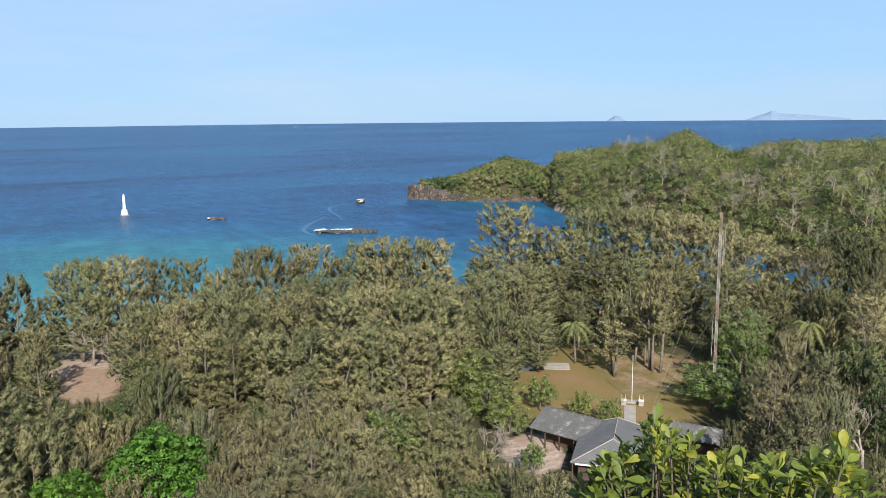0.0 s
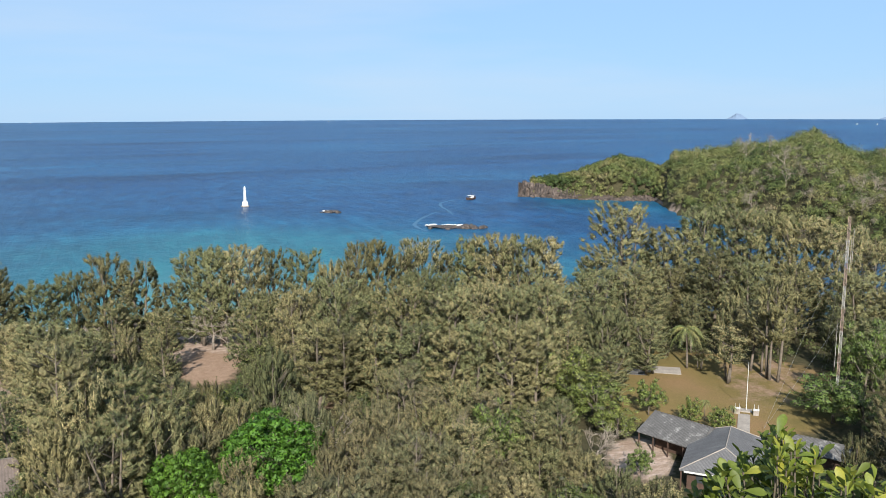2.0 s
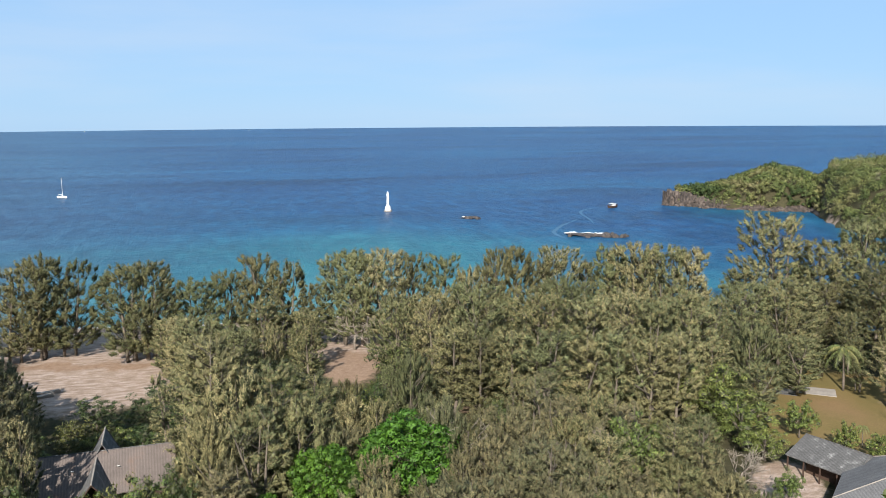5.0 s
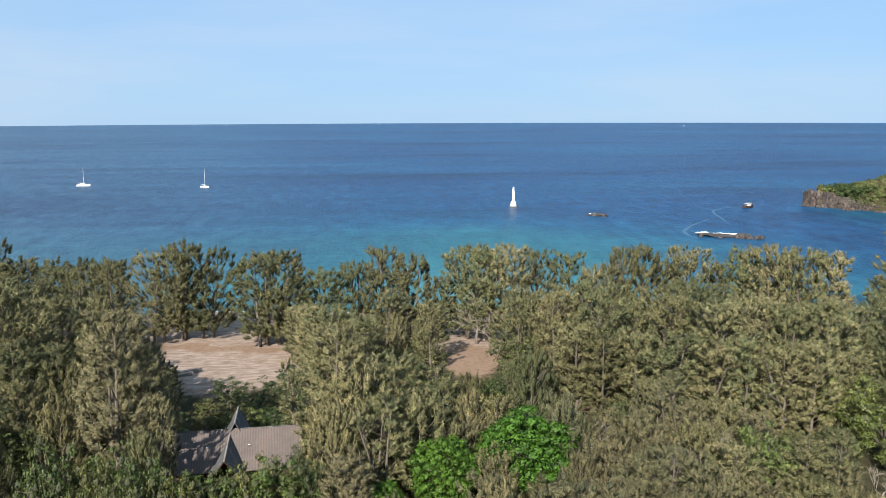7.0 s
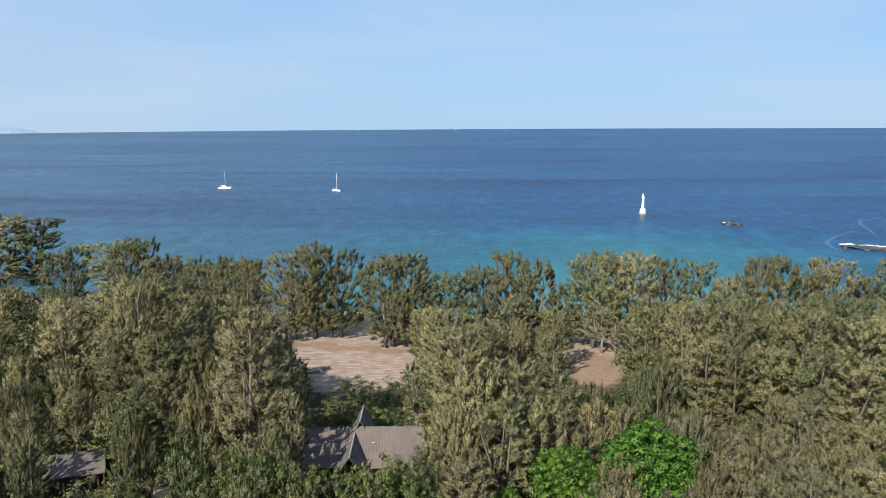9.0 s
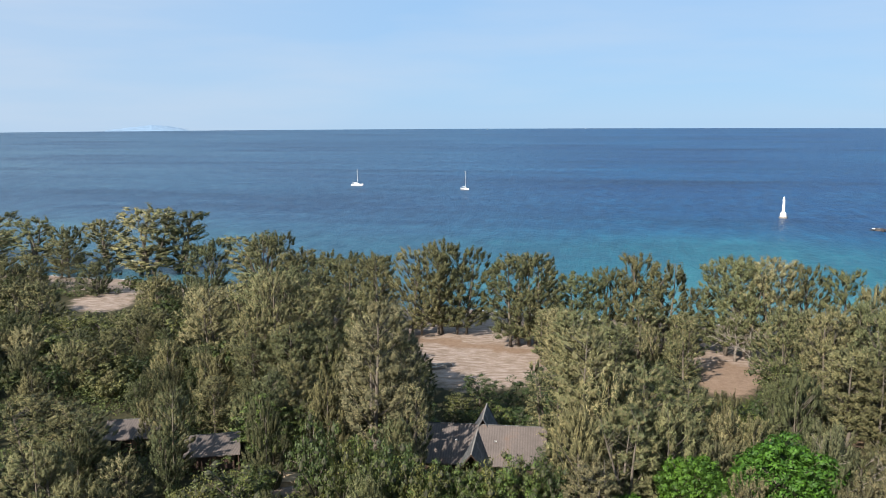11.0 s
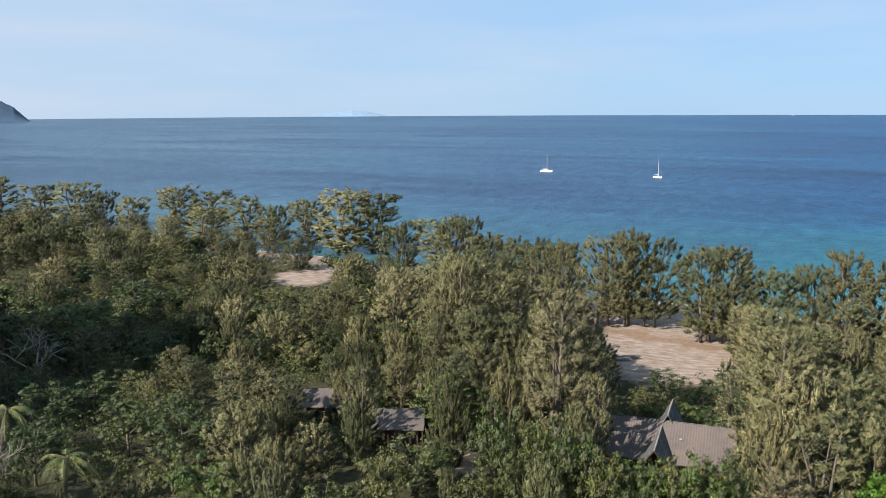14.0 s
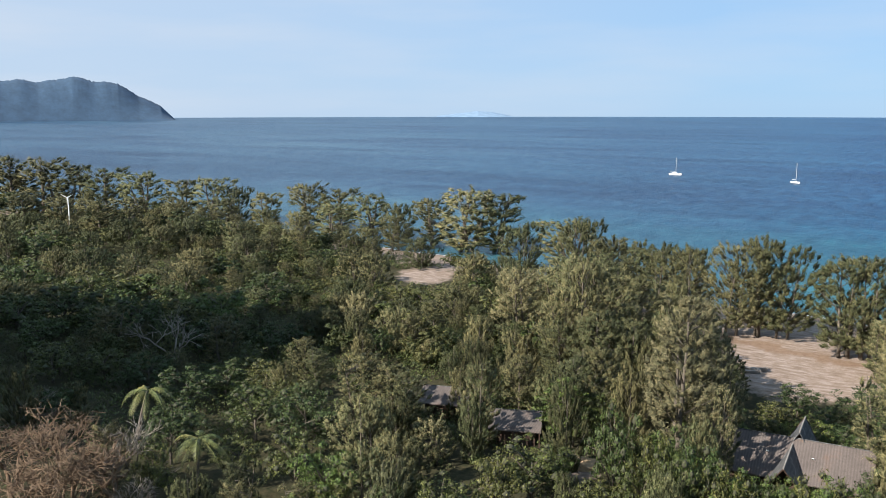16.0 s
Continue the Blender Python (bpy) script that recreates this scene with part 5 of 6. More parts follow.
# ------------------------------------------------------------------ rocks and cliffs
def rock_mesh(name, seed, sx, sy, sz, material, sub=3, rough=0.35):
    bm = bmesh.new()
    bmesh.ops.create_icosphere(bm, subdivisions=sub, radius=1.0)
    for v in bm.verts:
        p = v.co.copy()
        k = 1 + rough * noise.noise(p * 1.3 + Vector((seed * 7.1, 0, 0))) + rough * 0.6 * noise.noise(p * 3.1 + Vector((seed * 3.7, 5, 0)))
        v.co = Vector((p.x * sx, p.y * sy, p.z * sz)) * k
    me = bpy.data.meshes.new(name)
    bm.to_mesh(me)
    bm.free()
    me.materials.append(material)
    return me


def cliff_material():
    m, n, l, b = mat("cliff_rock")
    co = n.new("ShaderNodeTexCoord").outputs["Object"]
    mp = n.new("ShaderNodeMapping")
    mp.inputs["Scale"].default_value = (1.0, 1.0, 0.35)
    l.new(co, mp.inputs[0])
    a, c = noise_tex(n, l, 0.3, 6, mp.outputs[0], 0.7), noise_tex(n, l, 0.9, 4, co)
    r = ramp(n, [(0.34, (0.016, 0.013, 0.012)), (0.46, (0.065, 0.05, 0.042)), (0.58, (0.12, 0.092, 0.077)), (0.76, (0.23, 0.19, 0.165))])
    l.new(a.outputs[0], r.inputs[0])
    g = ramp(n, [(0.3, (0.45, 0.45, 0.45)), (0.7, (0.84, 0.84, 0.84))])
    l.new(c.outputs[0], g.inputs[0])
    l.new(mixed(n, l, "MULTIPLY", 1.0, r.outputs[0], g.outputs[0]), b.inputs["Base Color"])
    b.inputs["Roughness"].default_value = 0.95
    bumped(n, l, b, a.outputs[0], 0.8, 1.2)
    return m


M_CLIFF = cliff_material()


def cape_cliff():
    """The bare rock face along the water's edge of the cape."""
    line = []
    for k in range(150):
        t = k / 149
        if t < 0.12:
            az, d = -29.0 + 1.05 * t / 0.12, 507 - 14 * t / 0.12
        else:
            u = (t - 0.12) / 0.88
            az = -27.95 - 9.6 * u
            d = np.interp(az, CAPE_AZ, CAPE_NEAR) + 1.5
        line.append((az, d, t))
    rows, verts = 9, []
    for az, d, t in line:
        tall = np.interp(t, [0, 0.08, 0.13, 0.25, 0.45, 0.7, 0.88, 1.0], [1.5, 4.5, 8.6, 8.2, 4.8, 3.4, 3.6, 2.5])
        tall *= 1 + 0.2 * noise.noise((t * 34, 0, 3)) + 0.2 * noise.noise((t * 110, 0, 7))
        for r in range(rows):
            h = r / (rows - 1)
            x, y = spot(az, d + 5.0 * h ** 1.5)
            q = Vector((x, y, h * tall * 1.5))
            jut = 1.3 * noise.noise(q * 0.22) + 0.9 * noise.noise(q * Vector((0.6, 0.6, 0.25)).length)
            jut += 1.8 * abs(noise.noise((t * 70, 0, h * 1.5))) + 0.9 * noise.noise(q * 0.9)
            k = 1 - jut / d
            verts.append((x * k, y * k, h * tall - 0.6 + 0.3 * noise.noise(q * 0.5)))
    faces = [(i * rows + r, (i + 1) * rows + r, (i + 1) * rows + r + 1, i * rows + r + 1) for i in range(149) for r in range(rows - 1)]
    tagged(new("cape_cliff", solid("cape_cliff", verts, faces, M_CLIFF)), "brown weathered rock cliff along the cape's waterline", "cliff", kind="structure")


cape_cliff()


def boulder(seed, az, d, sx, sy, sz, z=0.0, turn=0.0, label="brown shore boulder at the waterline", group="shore boulders", m=None):
    x, y = spot(az, d)
    ob = new("boulder", rock_mesh("boulder", seed, sx, sy, sz, m or M_CLIFF, 2))
    ob.matrix_basis = pose(x, y, z, 0, 0, turn)
    return tagged(ob, label, "rock", group)


rr = random.Random(9)
for k in range(26):
    az = -28.0 - 9.8 * rr.random()
    s = rr.uniform(0.6, 1.8)
    boulder(k, az, float(np.interp(az, CAPE_AZ, CAPE_NEAR)) - rr.uniform(0, 3), s * 1.3, s, s * 0.8, 0.1, rr.uniform(0, 360))
for k in range(9):
    boulder(40 + k, -52.0 - 2.6 * rr.random(), 284 + 8 * rr.random(), 2.0, 1.5, 1.2, 0.3, rr.uniform(0, 360))

M_REEF = plain("wet_reef_rock", (0.0568, 0.0454, 0.0394), 0.6, 0.5, 0.35, bump=0.3)
M_FOAM = plain("sea_foam", (0.55, 0.57, 0.58), 0.8, 0.3, 0.8)


def reef(az, d, length, width, seed, label, count):
    """A low rock awash, with surf along its seaward edge."""
    x, y = spot(az, d)
    t = thing("reef_rock", pose(x, y, 0, 0, 0, az - 4), label, "rock")
    r = random.Random(seed)
    part("rock_shelf", rock_mesh("rock_shelf", seed, length / 2, width / 2, 1.0, M_REEF, 4, 0.55), None, t)
    for k in range(count):
        u = r.uniform(-0.5, 0.8)
        o = part("stone", rock_mesh("stone", seed + k, r.uniform(0.8, 2.2), r.uniform(0.6, 1.3), r.uniform(0.6, 1.5), M_REEF, 2), None, t)
        o.matrix_basis = pose(u * length, r.uniform(-0.9, 0.3) * width, 0.1, 0, 0, r.uniform(0, 360))
    for k in range(17 if length > 12 else 3):
        o = part("surf", rock_mesh("surf", seed + 50 + k, r.uniform(0.6, 2.0), r.uniform(0.25, 0.6), r.uniform(0.16, 0.4), M_FOAM, 2, 0.6), None, t, "white surf breaking over the rock")
        u = r.uniform(0, 1) ** 1.4
        o.matrix_basis = pose((-0.56 + 0.8 * u) * length, r.uniform(0.0, 0.5) * width, 0.75 * (1 - 0.5 * u) + 0.1, 0, 0, r.uniform(-25, 25))
    return t


reef(-23.55, 355, 20, 8.0, 3, "low brown rock awash with white surf", 26)
reef(-15.1, 413, 9, 3, 6, "small rock awash in the bay", 3)


def shore_surf():
    b = Build()
    azs = np.arange(-32, 62, 0.25)
    for i, az in enumerate(azs):
        x, y = spot(az, float(np.interp(az, SHORE_AZ, SHORE_D)))
        s = float(np.interp(az, SHORE_AZ, SHORE_D)) + 3.0 * float(wave(np.array(x), np.array(y), 0.06))
        w = max(0.1, 0.6 + 1.2 * noise.noise((az * 1.3, 0, 0)))
        s += 1.5 * noise.noise((az * 0.7, 3, 0)) + 1.0
        b.v += [(*spot(az, s - w), 0.12), (*spot(az, s + w * 0.6), 0.06)]
        if i:
            b.f.append((2 * i - 2, 2 * i, 2 * i + 1, 2 * i - 1))
            b.m.append(0)
    tagged(new("shore_surf", b.mesh("shore_surf", M_FOAM)), "thin white surf along the beach", "surf", kind="stuff")


shore_surf()


# ---- tracks of boats and swell on the water
def wake(name, rows, width, label):
    """A curving strip of disturbed, paler water."""
    b = Build()
    pts = [Vector((*spot(a, d), 0.04)) for a, d in rows]
    fine = []
    for i in range(len(pts) - 1):
        for k in range(6):
            fine.append(pts[i].lerp(pts[i + 1], k / 6))
    for _ in range(3):
        fine = [fine[0]] + [(fine[i - 1] + fine[i] * 2 + fine[i + 1]) / 4 for i in range(1, len(fine) - 1)] + [fine[-1]]
    for i, p in enumerate(fine):
        d = (fine[min(i + 1, len(fine) - 1)] - fine[max(i - 1, 0)]).normalized()
        n = Vector((-d.y, d.x, 0)) * width * (0.6 + 0.5 * noise.noise((i * 0.5, 1, 0))) * (0.3 + 0.7 * math.sin(math.pi * (i + 1) / (len(fine) + 1)))
        b.v += [tuple(p + n), tuple(p - n)]
        if i:
            b.f.append((2 * i - 2, 2 * i, 2 * i + 1, 2 * i - 1))
            b.m.append(0)
    return tagged(new(name, b.mesh(name, M_WAKE)), label, "wake", kind="stuff")


M_WAKE = plain("disturbed_water", (0.0227, 0.0871, 0.159), 0.4, 0.25, 0.2)
wake("boat_wake", [(-24.3, 466), (-23.4, 462), (-22.6, 448), (-22.7, 432), (-23.2, 415), (-23.6, 392)], 1.3, "pale curving wake of a boat")
wake("boat_wake", [(-22.4, 410), (-21.3, 385), (-20.8, 365), (-21.2, 352), (-21.9, 343)], 1.5, "pale curving wake of a boat")
wake("boat_wake", [(24.4, 690), (26.0, 685), (28.2, 675)], 2.2, "pale streak of a boat's wake")


# ------------------------------------------------------------------ houses
def shingle_material(name, base, moss, patch=0.35):
    m, n, l, b = mat(name)
    co = n.new("ShaderNodeTexCoord").outputs["Object"]
    big, fine = noise_tex(n, l, patch, 5, co, 0.65), noise_tex(n, l, 7.0, 3, co)
    r = ramp(n, [(0.35, tuple(c * 0.8 for c in base)), (0.55, base), (0.72, moss)])
    l.new(big.outputs[0], r.inputs[0])
    w = n.new("ShaderNodeTexWave")
    w.bands_direction = "X"
    w.inputs["Scale"].default_value, w.inputs["Distortion"].default_value = 0.9, 1.5
    l.new(co, w.inputs[0])
    wr = ramp(n, [(0.0, (0.82, 0.82, 0.82)), (1.0, (1.08, 1.08, 1.08))])
    l.new(w.outputs[0], wr.inputs[0])
    g = ramp(n, [(0.3, (0.65, 0.65, 0.65)), (0.7, (1.15, 1.15, 1.15))])
    l.new(fine.outputs[0], g.inputs[0])
    c = mixed(n, l, "MULTIPLY", 1.0, r.outputs[0], wr.outputs[0])
    l.new(mixed(n, l, "MULTIPLY", 1.0, c, g.outputs[0]), b.inputs["Base Color"])
    b.inputs["Roughness"].default_value = 0.9
    bumped(n, l, b, fine.outputs[0], 0.5, 0.05)
    return m


M_ROOF_GREY = shingle_material("grey_roofing", (0.0946, 0.0946, 0.0984), (0.1211, 0.1211, 0.1211))
M_ROOF_BROWN = shingle_material("brown_shingle", (0.1173, 0.0946, 0.0848), (0.1363, 0.0871, 0.0643))
M_ROOF_OLD = shingle_material("old_shingle", (0.0871, 0.0848, 0.0833), (0.2271, 0.2233, 0.2157), 0.9)
M_TRIM = plain("pale_trim", (0.4693, 0.4693, 0.4542), 0.7, 0.15, 1.0)
M_CONCRETE = plain("worn_concrete", (0.2422, 0.2157, 0.1893), 0.9, 0.2, 0.5)
M_RED = plain("faded_red_paint", (0.2271, 0.1211, 0.0833), 0.7, 0.25, 1.0)


def roof_parts(house, x, y, turn, length, width, eave, ridge, hip0, hip1, material, cap=True, thick=0.16):
    """Two slopes and, where hip0 or hip1 is above nothing, hipped ends; each slope a slab of its own."""
    m = pose(x, y, 0, 0, 0, turn)
    L, W = length / 2, width / 2
    a, b = (-L + hip0, 0, ridge), (L - hip1, 0, ridge)
    c = [(-L, -W, eave), (L, -W, eave), (L, W, eave), (-L, W, eave)]
    polys = [[c[0], c[1], b, a], [c[2], c[3], a, b]]
    if hip0:
        polys.append([c[3], c[0], a])
    if hip1:
        polys.append([c[1], c[2], b])
    for p in polys:
        q = Build()
        n = len(p)
        top = [m @ Vector(v) for v in p]
        low = [v - Vector((0, 0, thick)) for v in top]
        q.add(top + low, [tuple(range(n)), tuple(range(n, 2 * n))[::-1]] + [(i, i + n, (i + 1) % n + n, (i + 1) % n) for i in range(n)])
        part("roof_slope", q, material, house)
    if cap:
        edges = [(a, b)] + ([(c[0], a), (c[3], a)] if hip0 else []) + ([(c[1], b), (c[2], b)] if hip1 else [])
        for e0, e1 in edges:
            q = Build()
            q.tube([m @ (Vector(e0) + Vector((0, 0, 0.03))), m @ (Vector(e1) + Vector((0, 0, 0.03)))], [0.07, 0.07], 6)
            part("ridge_cap", q, M_CONCRETE if material is M_ROOF_GREY else M_ROOF_OLD, house)
    if not hip0 or not hip1:
        for k, s in ((0, -1), (1, 1)):
            if (hip0, hip1)[k]:
                continue
            q = Build()
            e = s * (L - 0.7)
            tri = [(e, -W + 0.7, eave - thick), (e, W - 0.7, eave - thick), (e, 0, ridge - thick - 0.25)]
            tri2 = [(v[0] - s * 0.12, v[1], v[2]) for v in tri]
            q.add([m @ Vector(v) for v in tri + tri2], [(0, 1, 2), (5, 4, 3), (0, 3, 4, 1), (1, 4, 5, 2), (2, 5, 3, 0)])
            part("gable_wall", q, M_WOOD, house)


def box_part(name, house, m, x0, x1, y0, y1, z0, z1, material, label=""):
    b = Build()
    b.box(x0, x1, y0, y1, z0, z1)
    b.v = [tuple(m @ Vector(p)) for p in b.v]
    return part(name, b, material, house, label)


def walls(house, x, y, turn, length, width, top, base=-0.4, inset=0.9, gap=None):
    """Four plank walls with real thickness, and posts under the eaves."""
    m = pose(x, y, 0, 0, 0, turn)
    L, W, t = length / 2 - inset, width / 2 - inset, 0.14
    box_part("wall", house, m, -L, L, -W, -W + t, base, top, M_WOOD)
    box_part("wall", house, m, -L, L, W - t, W, base, top, M_WOOD)
    box_part("wall", house, m, -L, -L + t, -W + t, W - t, base, top, M_WOOD)
    box_part("wall", house, m, L - t, L, -W + t, W - t, base, top, M_WOOD)


def posts(house, x, y, turn, length, width, top, count, sides=(-1, 1), inset=0.25):
    m = pose(x, y, 0, 0, 0, turn)
    for s in sides:
        for k in range(count):
            u = -length / 2 + inset + (length - 2 * inset) * k / (count - 1)
            box_part("post", house, m, u - 0.08, u + 0.08, s * (width / 2 - inset) - 0.08, s * (width / 2 - inset) + 0.08, -0.4, top, M_WOOD)


def ranger_station():
    """Three roofs that meet: a hipped hall, a gabled wing and a small hipped annexe."""
    ox, oy = 75.2, 82.5
    z = ground_z(ox, oy)
    h = thing("ranger_station", pose(ox, oy, z), "wooden ranger station with joined grey hipped roofs", "house")
    # hall
    roof_parts(h, 0, 0, 43.8, 14.0, 10.4, 2.7, 5.0, 3.6, 2.4, M_ROOF_GREY)
    walls(h, 0, 0, 43.8, 14.0, 10.4, 2.6)
    posts(h, 0, 0, 43.8, 14.0, 10.4, 2.6, 5)
    m = pose(0, 0, 0, 0, 0, 43.8)
    for k in range(3):
        box_part("window", h, m, -6.16, -6.08, -3.2 + 2.4 * k, -1.6 + 2.4 * k, 0.9, 2.0, M_GLASS, "dark window pane")
    box_part("fascia", h, m, -7.02, -6.98, -3.0, 4.6, 2.38, 2.62, M_TRIM, "white fascia board")
    for k in range(3):
        box_part("window", h, m, -4 + 3.2 * k, -2.2 + 3.2 * k, 4.31, 4.36, 0.9, 2.0, M_GLASS, "dark window pane")
    # wing
    roof_parts(h, 0.3, 9.0, -70.5, 10.0, 8.8, 2.5, 4.4, 0.0, 1.0, M_ROOF_OLD)
    walls(h, 0.3, 9.0, -70.5, 10.0, 8.8, 2.4, inset=1.9)
    posts(h, 0.3, 9.0, -70.5, 10.0, 8.8, 2.4, 5)
    # annexe
    roof_parts(h, 13.6, -0.6, -60.0, 10.5, 5.6, 2.0, 3.2, 1.5, 2.6, M_ROOF_OLD)
    walls(h, 13.6, -0.6, -60.0, 10.5, 5.6, 1.9)
    roof_parts(h, 8.2, 2.2, 12.0, 7.0, 3.2, 2.35, 2.8, 0, 0, M_ROOF_OLD, cap=False)
    posts(h, 8.2, 2.2, 12.0, 7.0, 3.2, 2.2, 3)
    return h


def window_glass():
    m, n, l, b = mat("window_glass")
    b.inputs["Base Color"].default_value = (0.03, 0.035, 0.04, 1)
    b.inputs["Roughness"].default_value = 0.08
    return m


M_GLASS = window_glass()
ranger_station()


def lodge():
    """A long shingled roof with a prow-like cross gable in front and another behind."""
    ox, oy = -20.3, 109.0
    h = thing("shingle_lodge", pose(ox, oy, ground_z(ox, oy), 0, 0, 4.6), "long wooden lodge with a weathered shingle roof", "house")
    roof_parts(h, 0, 0, 0, 20.5, 9.6, 2.5, 6.3, 0, 0, M_ROOF_BROWN)
    walls(h, 0, 0, 0, 20.5, 9.6, 2.4)
    posts(h, 0, 0, 0, 20.5, 9.6, 2.4, 7)

    def prow(sign, x, back, front, high, low, half):
        m = pose(x, 0, 0)
        tip, joint = (0, sign * front, high - 0.1), (0, sign * back, high)
        left, right = (-half, sign * (front - 1.3), low), (half, sign * (front - 1.3), low)
        lb, rb = (-half, sign * back, low), (half, sign * back, low)
        for p in ([joint, tip, left, lb], [joint, rb, right, tip]):
            q = Build()
            top = [m @ Vector(v) for v in p]
            n = (top[1] - top[0]).cross(top[2] - top[0]).normalized() * 0.14
            bot = [v - Vector((0, 0, 0.15)) for v in top]
            q.add(top + bot, [(0, 1, 2, 3), (7, 6, 5, 4)] + [(i, i + 4, (i + 1) % 4 + 4, (i + 1) % 4) for i in range(4)])
            part("roof_slope", q, M_ROOF_OLD, h)
        q = Build()
        q.tube([m @ (Vector(joint) + Vector((0, 0, 0.05))), m @ (Vector(tip) + Vector((0, 0, 0.05)))], [0.1, 0.1], 6)
        part("ridge_cap", q, M_CONCRETE, h)
        for e in (left, right):
            q = Build()
            q.tube([m @ Vector(tip), m @ Vector(e)], [0.09, 0.09], 4)
            part("barge_board", q, M_WOOD, h)
        q = Build()
        g = sign * (front - 3.2)
        q.add([m @ Vector(v) for v in ((-half + 0.3, g, low - 0.1), (half - 0.3, g, low - 0.1), (0, g, high - 0.45), (-half + 0.3, g - sign * 0.1, low - 0.1), (half - 0.3, g - sign * 0.1, low - 0.1), (0, g - sign * 0.1, high - 0.45))],
              [(0, 1, 2), (5, 4, 3), (0, 3, 4, 1), (1, 4, 5, 2), (2, 5, 3, 0)])
        part("gable_wall", q, M_WOOD, h)

    prow(-1, 0.8, 0.4, 9.0, 5.7, 1.9, 2.5)
    prow(1, 1.5, -0.4, 6.0, 7.3, 2.6, 2.8)
    for sx in (-1.9, 3.4):
        box_part("skylight", h, pose(sx, -2.15, 4.72, -38.0), -0.16, 0.16, -0.35, 0.35, 0, 0.1, M_TRIM, "small pale roof light")
    return h


lodge()


def hut(x, y, turn, length, width, eave, ridge, material, label, name="wooden_hut"):
    h = thing(name, pose(x, y, ground_z(x, y)), label, "hut", "wooden huts")
    roof_parts(h, 0, 0, turn, length, width, eave, ridge, 0, 0, material)
    walls(h, 0, 0, turn, length, width, eave - 0.1)
    posts(h, 0, 0, turn, length, width, eave - 0.1, 3)
    m = pose(0, 0, 0, 0, 0, turn)
    box_part("door", h, m, -0.4, 0.5, -width / 2 + 0.86, -width / 2 + 0.9, -0.2, 1.8, M_RED, "reddish plank door")
    return h


hut(-56.2, 103.2, 24, 7.6, 8.0, 2.4, 4.0, M_ROOF_BROWN, "small wooden hut with a weathered brown roof")
hut(-70.0, 106.0, 20, 8.0, 6.5, 2.4, 4.2, M_ROOF_BROWN, "dark wooden hut with a brown roof in deep shade")
hut(59.6, 116.5, -45, 4.6, 3.6, 1.5, 2.0, M_ROOF_GREY, "low shelter with a flat grey roof")


# ---- light tower
def light_tower():
    x, y = spot(-9.56, 447)
    t = thing("light_tower", pose(x, y, 0), "white concrete light tower standing in the sea", "lighthouse")
    b = Build()
    b.tube([(0, 0, -2), (0, 0, 0.7), (0, 0, 0.75)], [2.1, 2.1, 2.0], 8)
    part("plinth", b, M_CONCRETE, t, "stained concrete plinth")
    b = Build()
    b.tube([(0, 0, 0.75), (0, 0, 2.4), (0, 0, 3.2)], [1.6, 1.45, 0.95], 8)
    part("base", b, M_PAINT, t)
    b = Build()
    b.tube([(0, 0, 3.2), (0, 0, 4.4), (0, 0, 8.6)], [0.85, 0.7, 0.52], 12)
    part("shaft", b, M_PAINT, t, "", True)
    b = Build()
    b.tube([(0, 0, 8.6), (0, 0, 8.75)], [0.75, 0.75], 12)
    gallery = part("gallery", b, M_PAINT, t)
    b = Build()
    b.tube([(0, 0, 8.75), (0, 0, 9.9)], [0.45, 0.45], 10)
    lantern = part("lantern", b, M_PAINT, t)
    b = Build()
    b.tube([(0, 0, 9.9), (0, 0, 10.2), (0, 0, 10.7)], [0.52, 0.36, 0.05], 10)
    part("cap", b, M_PAINT, lantern)
    for k in range(8):
        a = k * math.pi / 4
        b = Build()
        b.tube([(0.7 * math.cos(a), 0.7 * math.sin(a), 8.75), (0.7 * math.cos(a), 0.7 * math.sin(a), 9.4)], [0.03, 0.03], 4)
        part("rail_post", b, M_PAINT, gallery)
    return t


light_tower()


# ---- boats
def hull(length, beam, depth, sheer=0.3, n=12):
    b = Build()
    ring = []
    for i in range(n + 1):
        t = i / n
        w = beam / 2 * math.sin(math.pi * min(1.0, 0.22 + 0.78 * t)) ** 0.7 if t < 0.999 else 0.03
        w = max(0.03, w)
        z = depth + sheer * (2 * t - 0.9) ** 2
        x = -length / 2 + length * t
        ring.append([(x, -w, z), (x, -w * 0.75, 0.1), (x * 0.97, 0, -0.35), (x, w * 0.75, 0.1), (x, w, z)])
    for r in ring:
        b.v += r
    for i in range(n):
        for k in range(4):
            a = i * 5 + k
            b.f.append((a, a + 5, a + 6, a + 1))
        b.f.append((i * 5 + 4, i * 5 + 9, i * 5 + 5, i * 5))
    b.f += [(0, 1, 2, 3, 4)]
    b.m = [0] * len(b.f)
    return b


M_HULL = plain("weathered_white_hull", (0.5, 0.5, 0.49), 0.5, 0.1, 0.5)


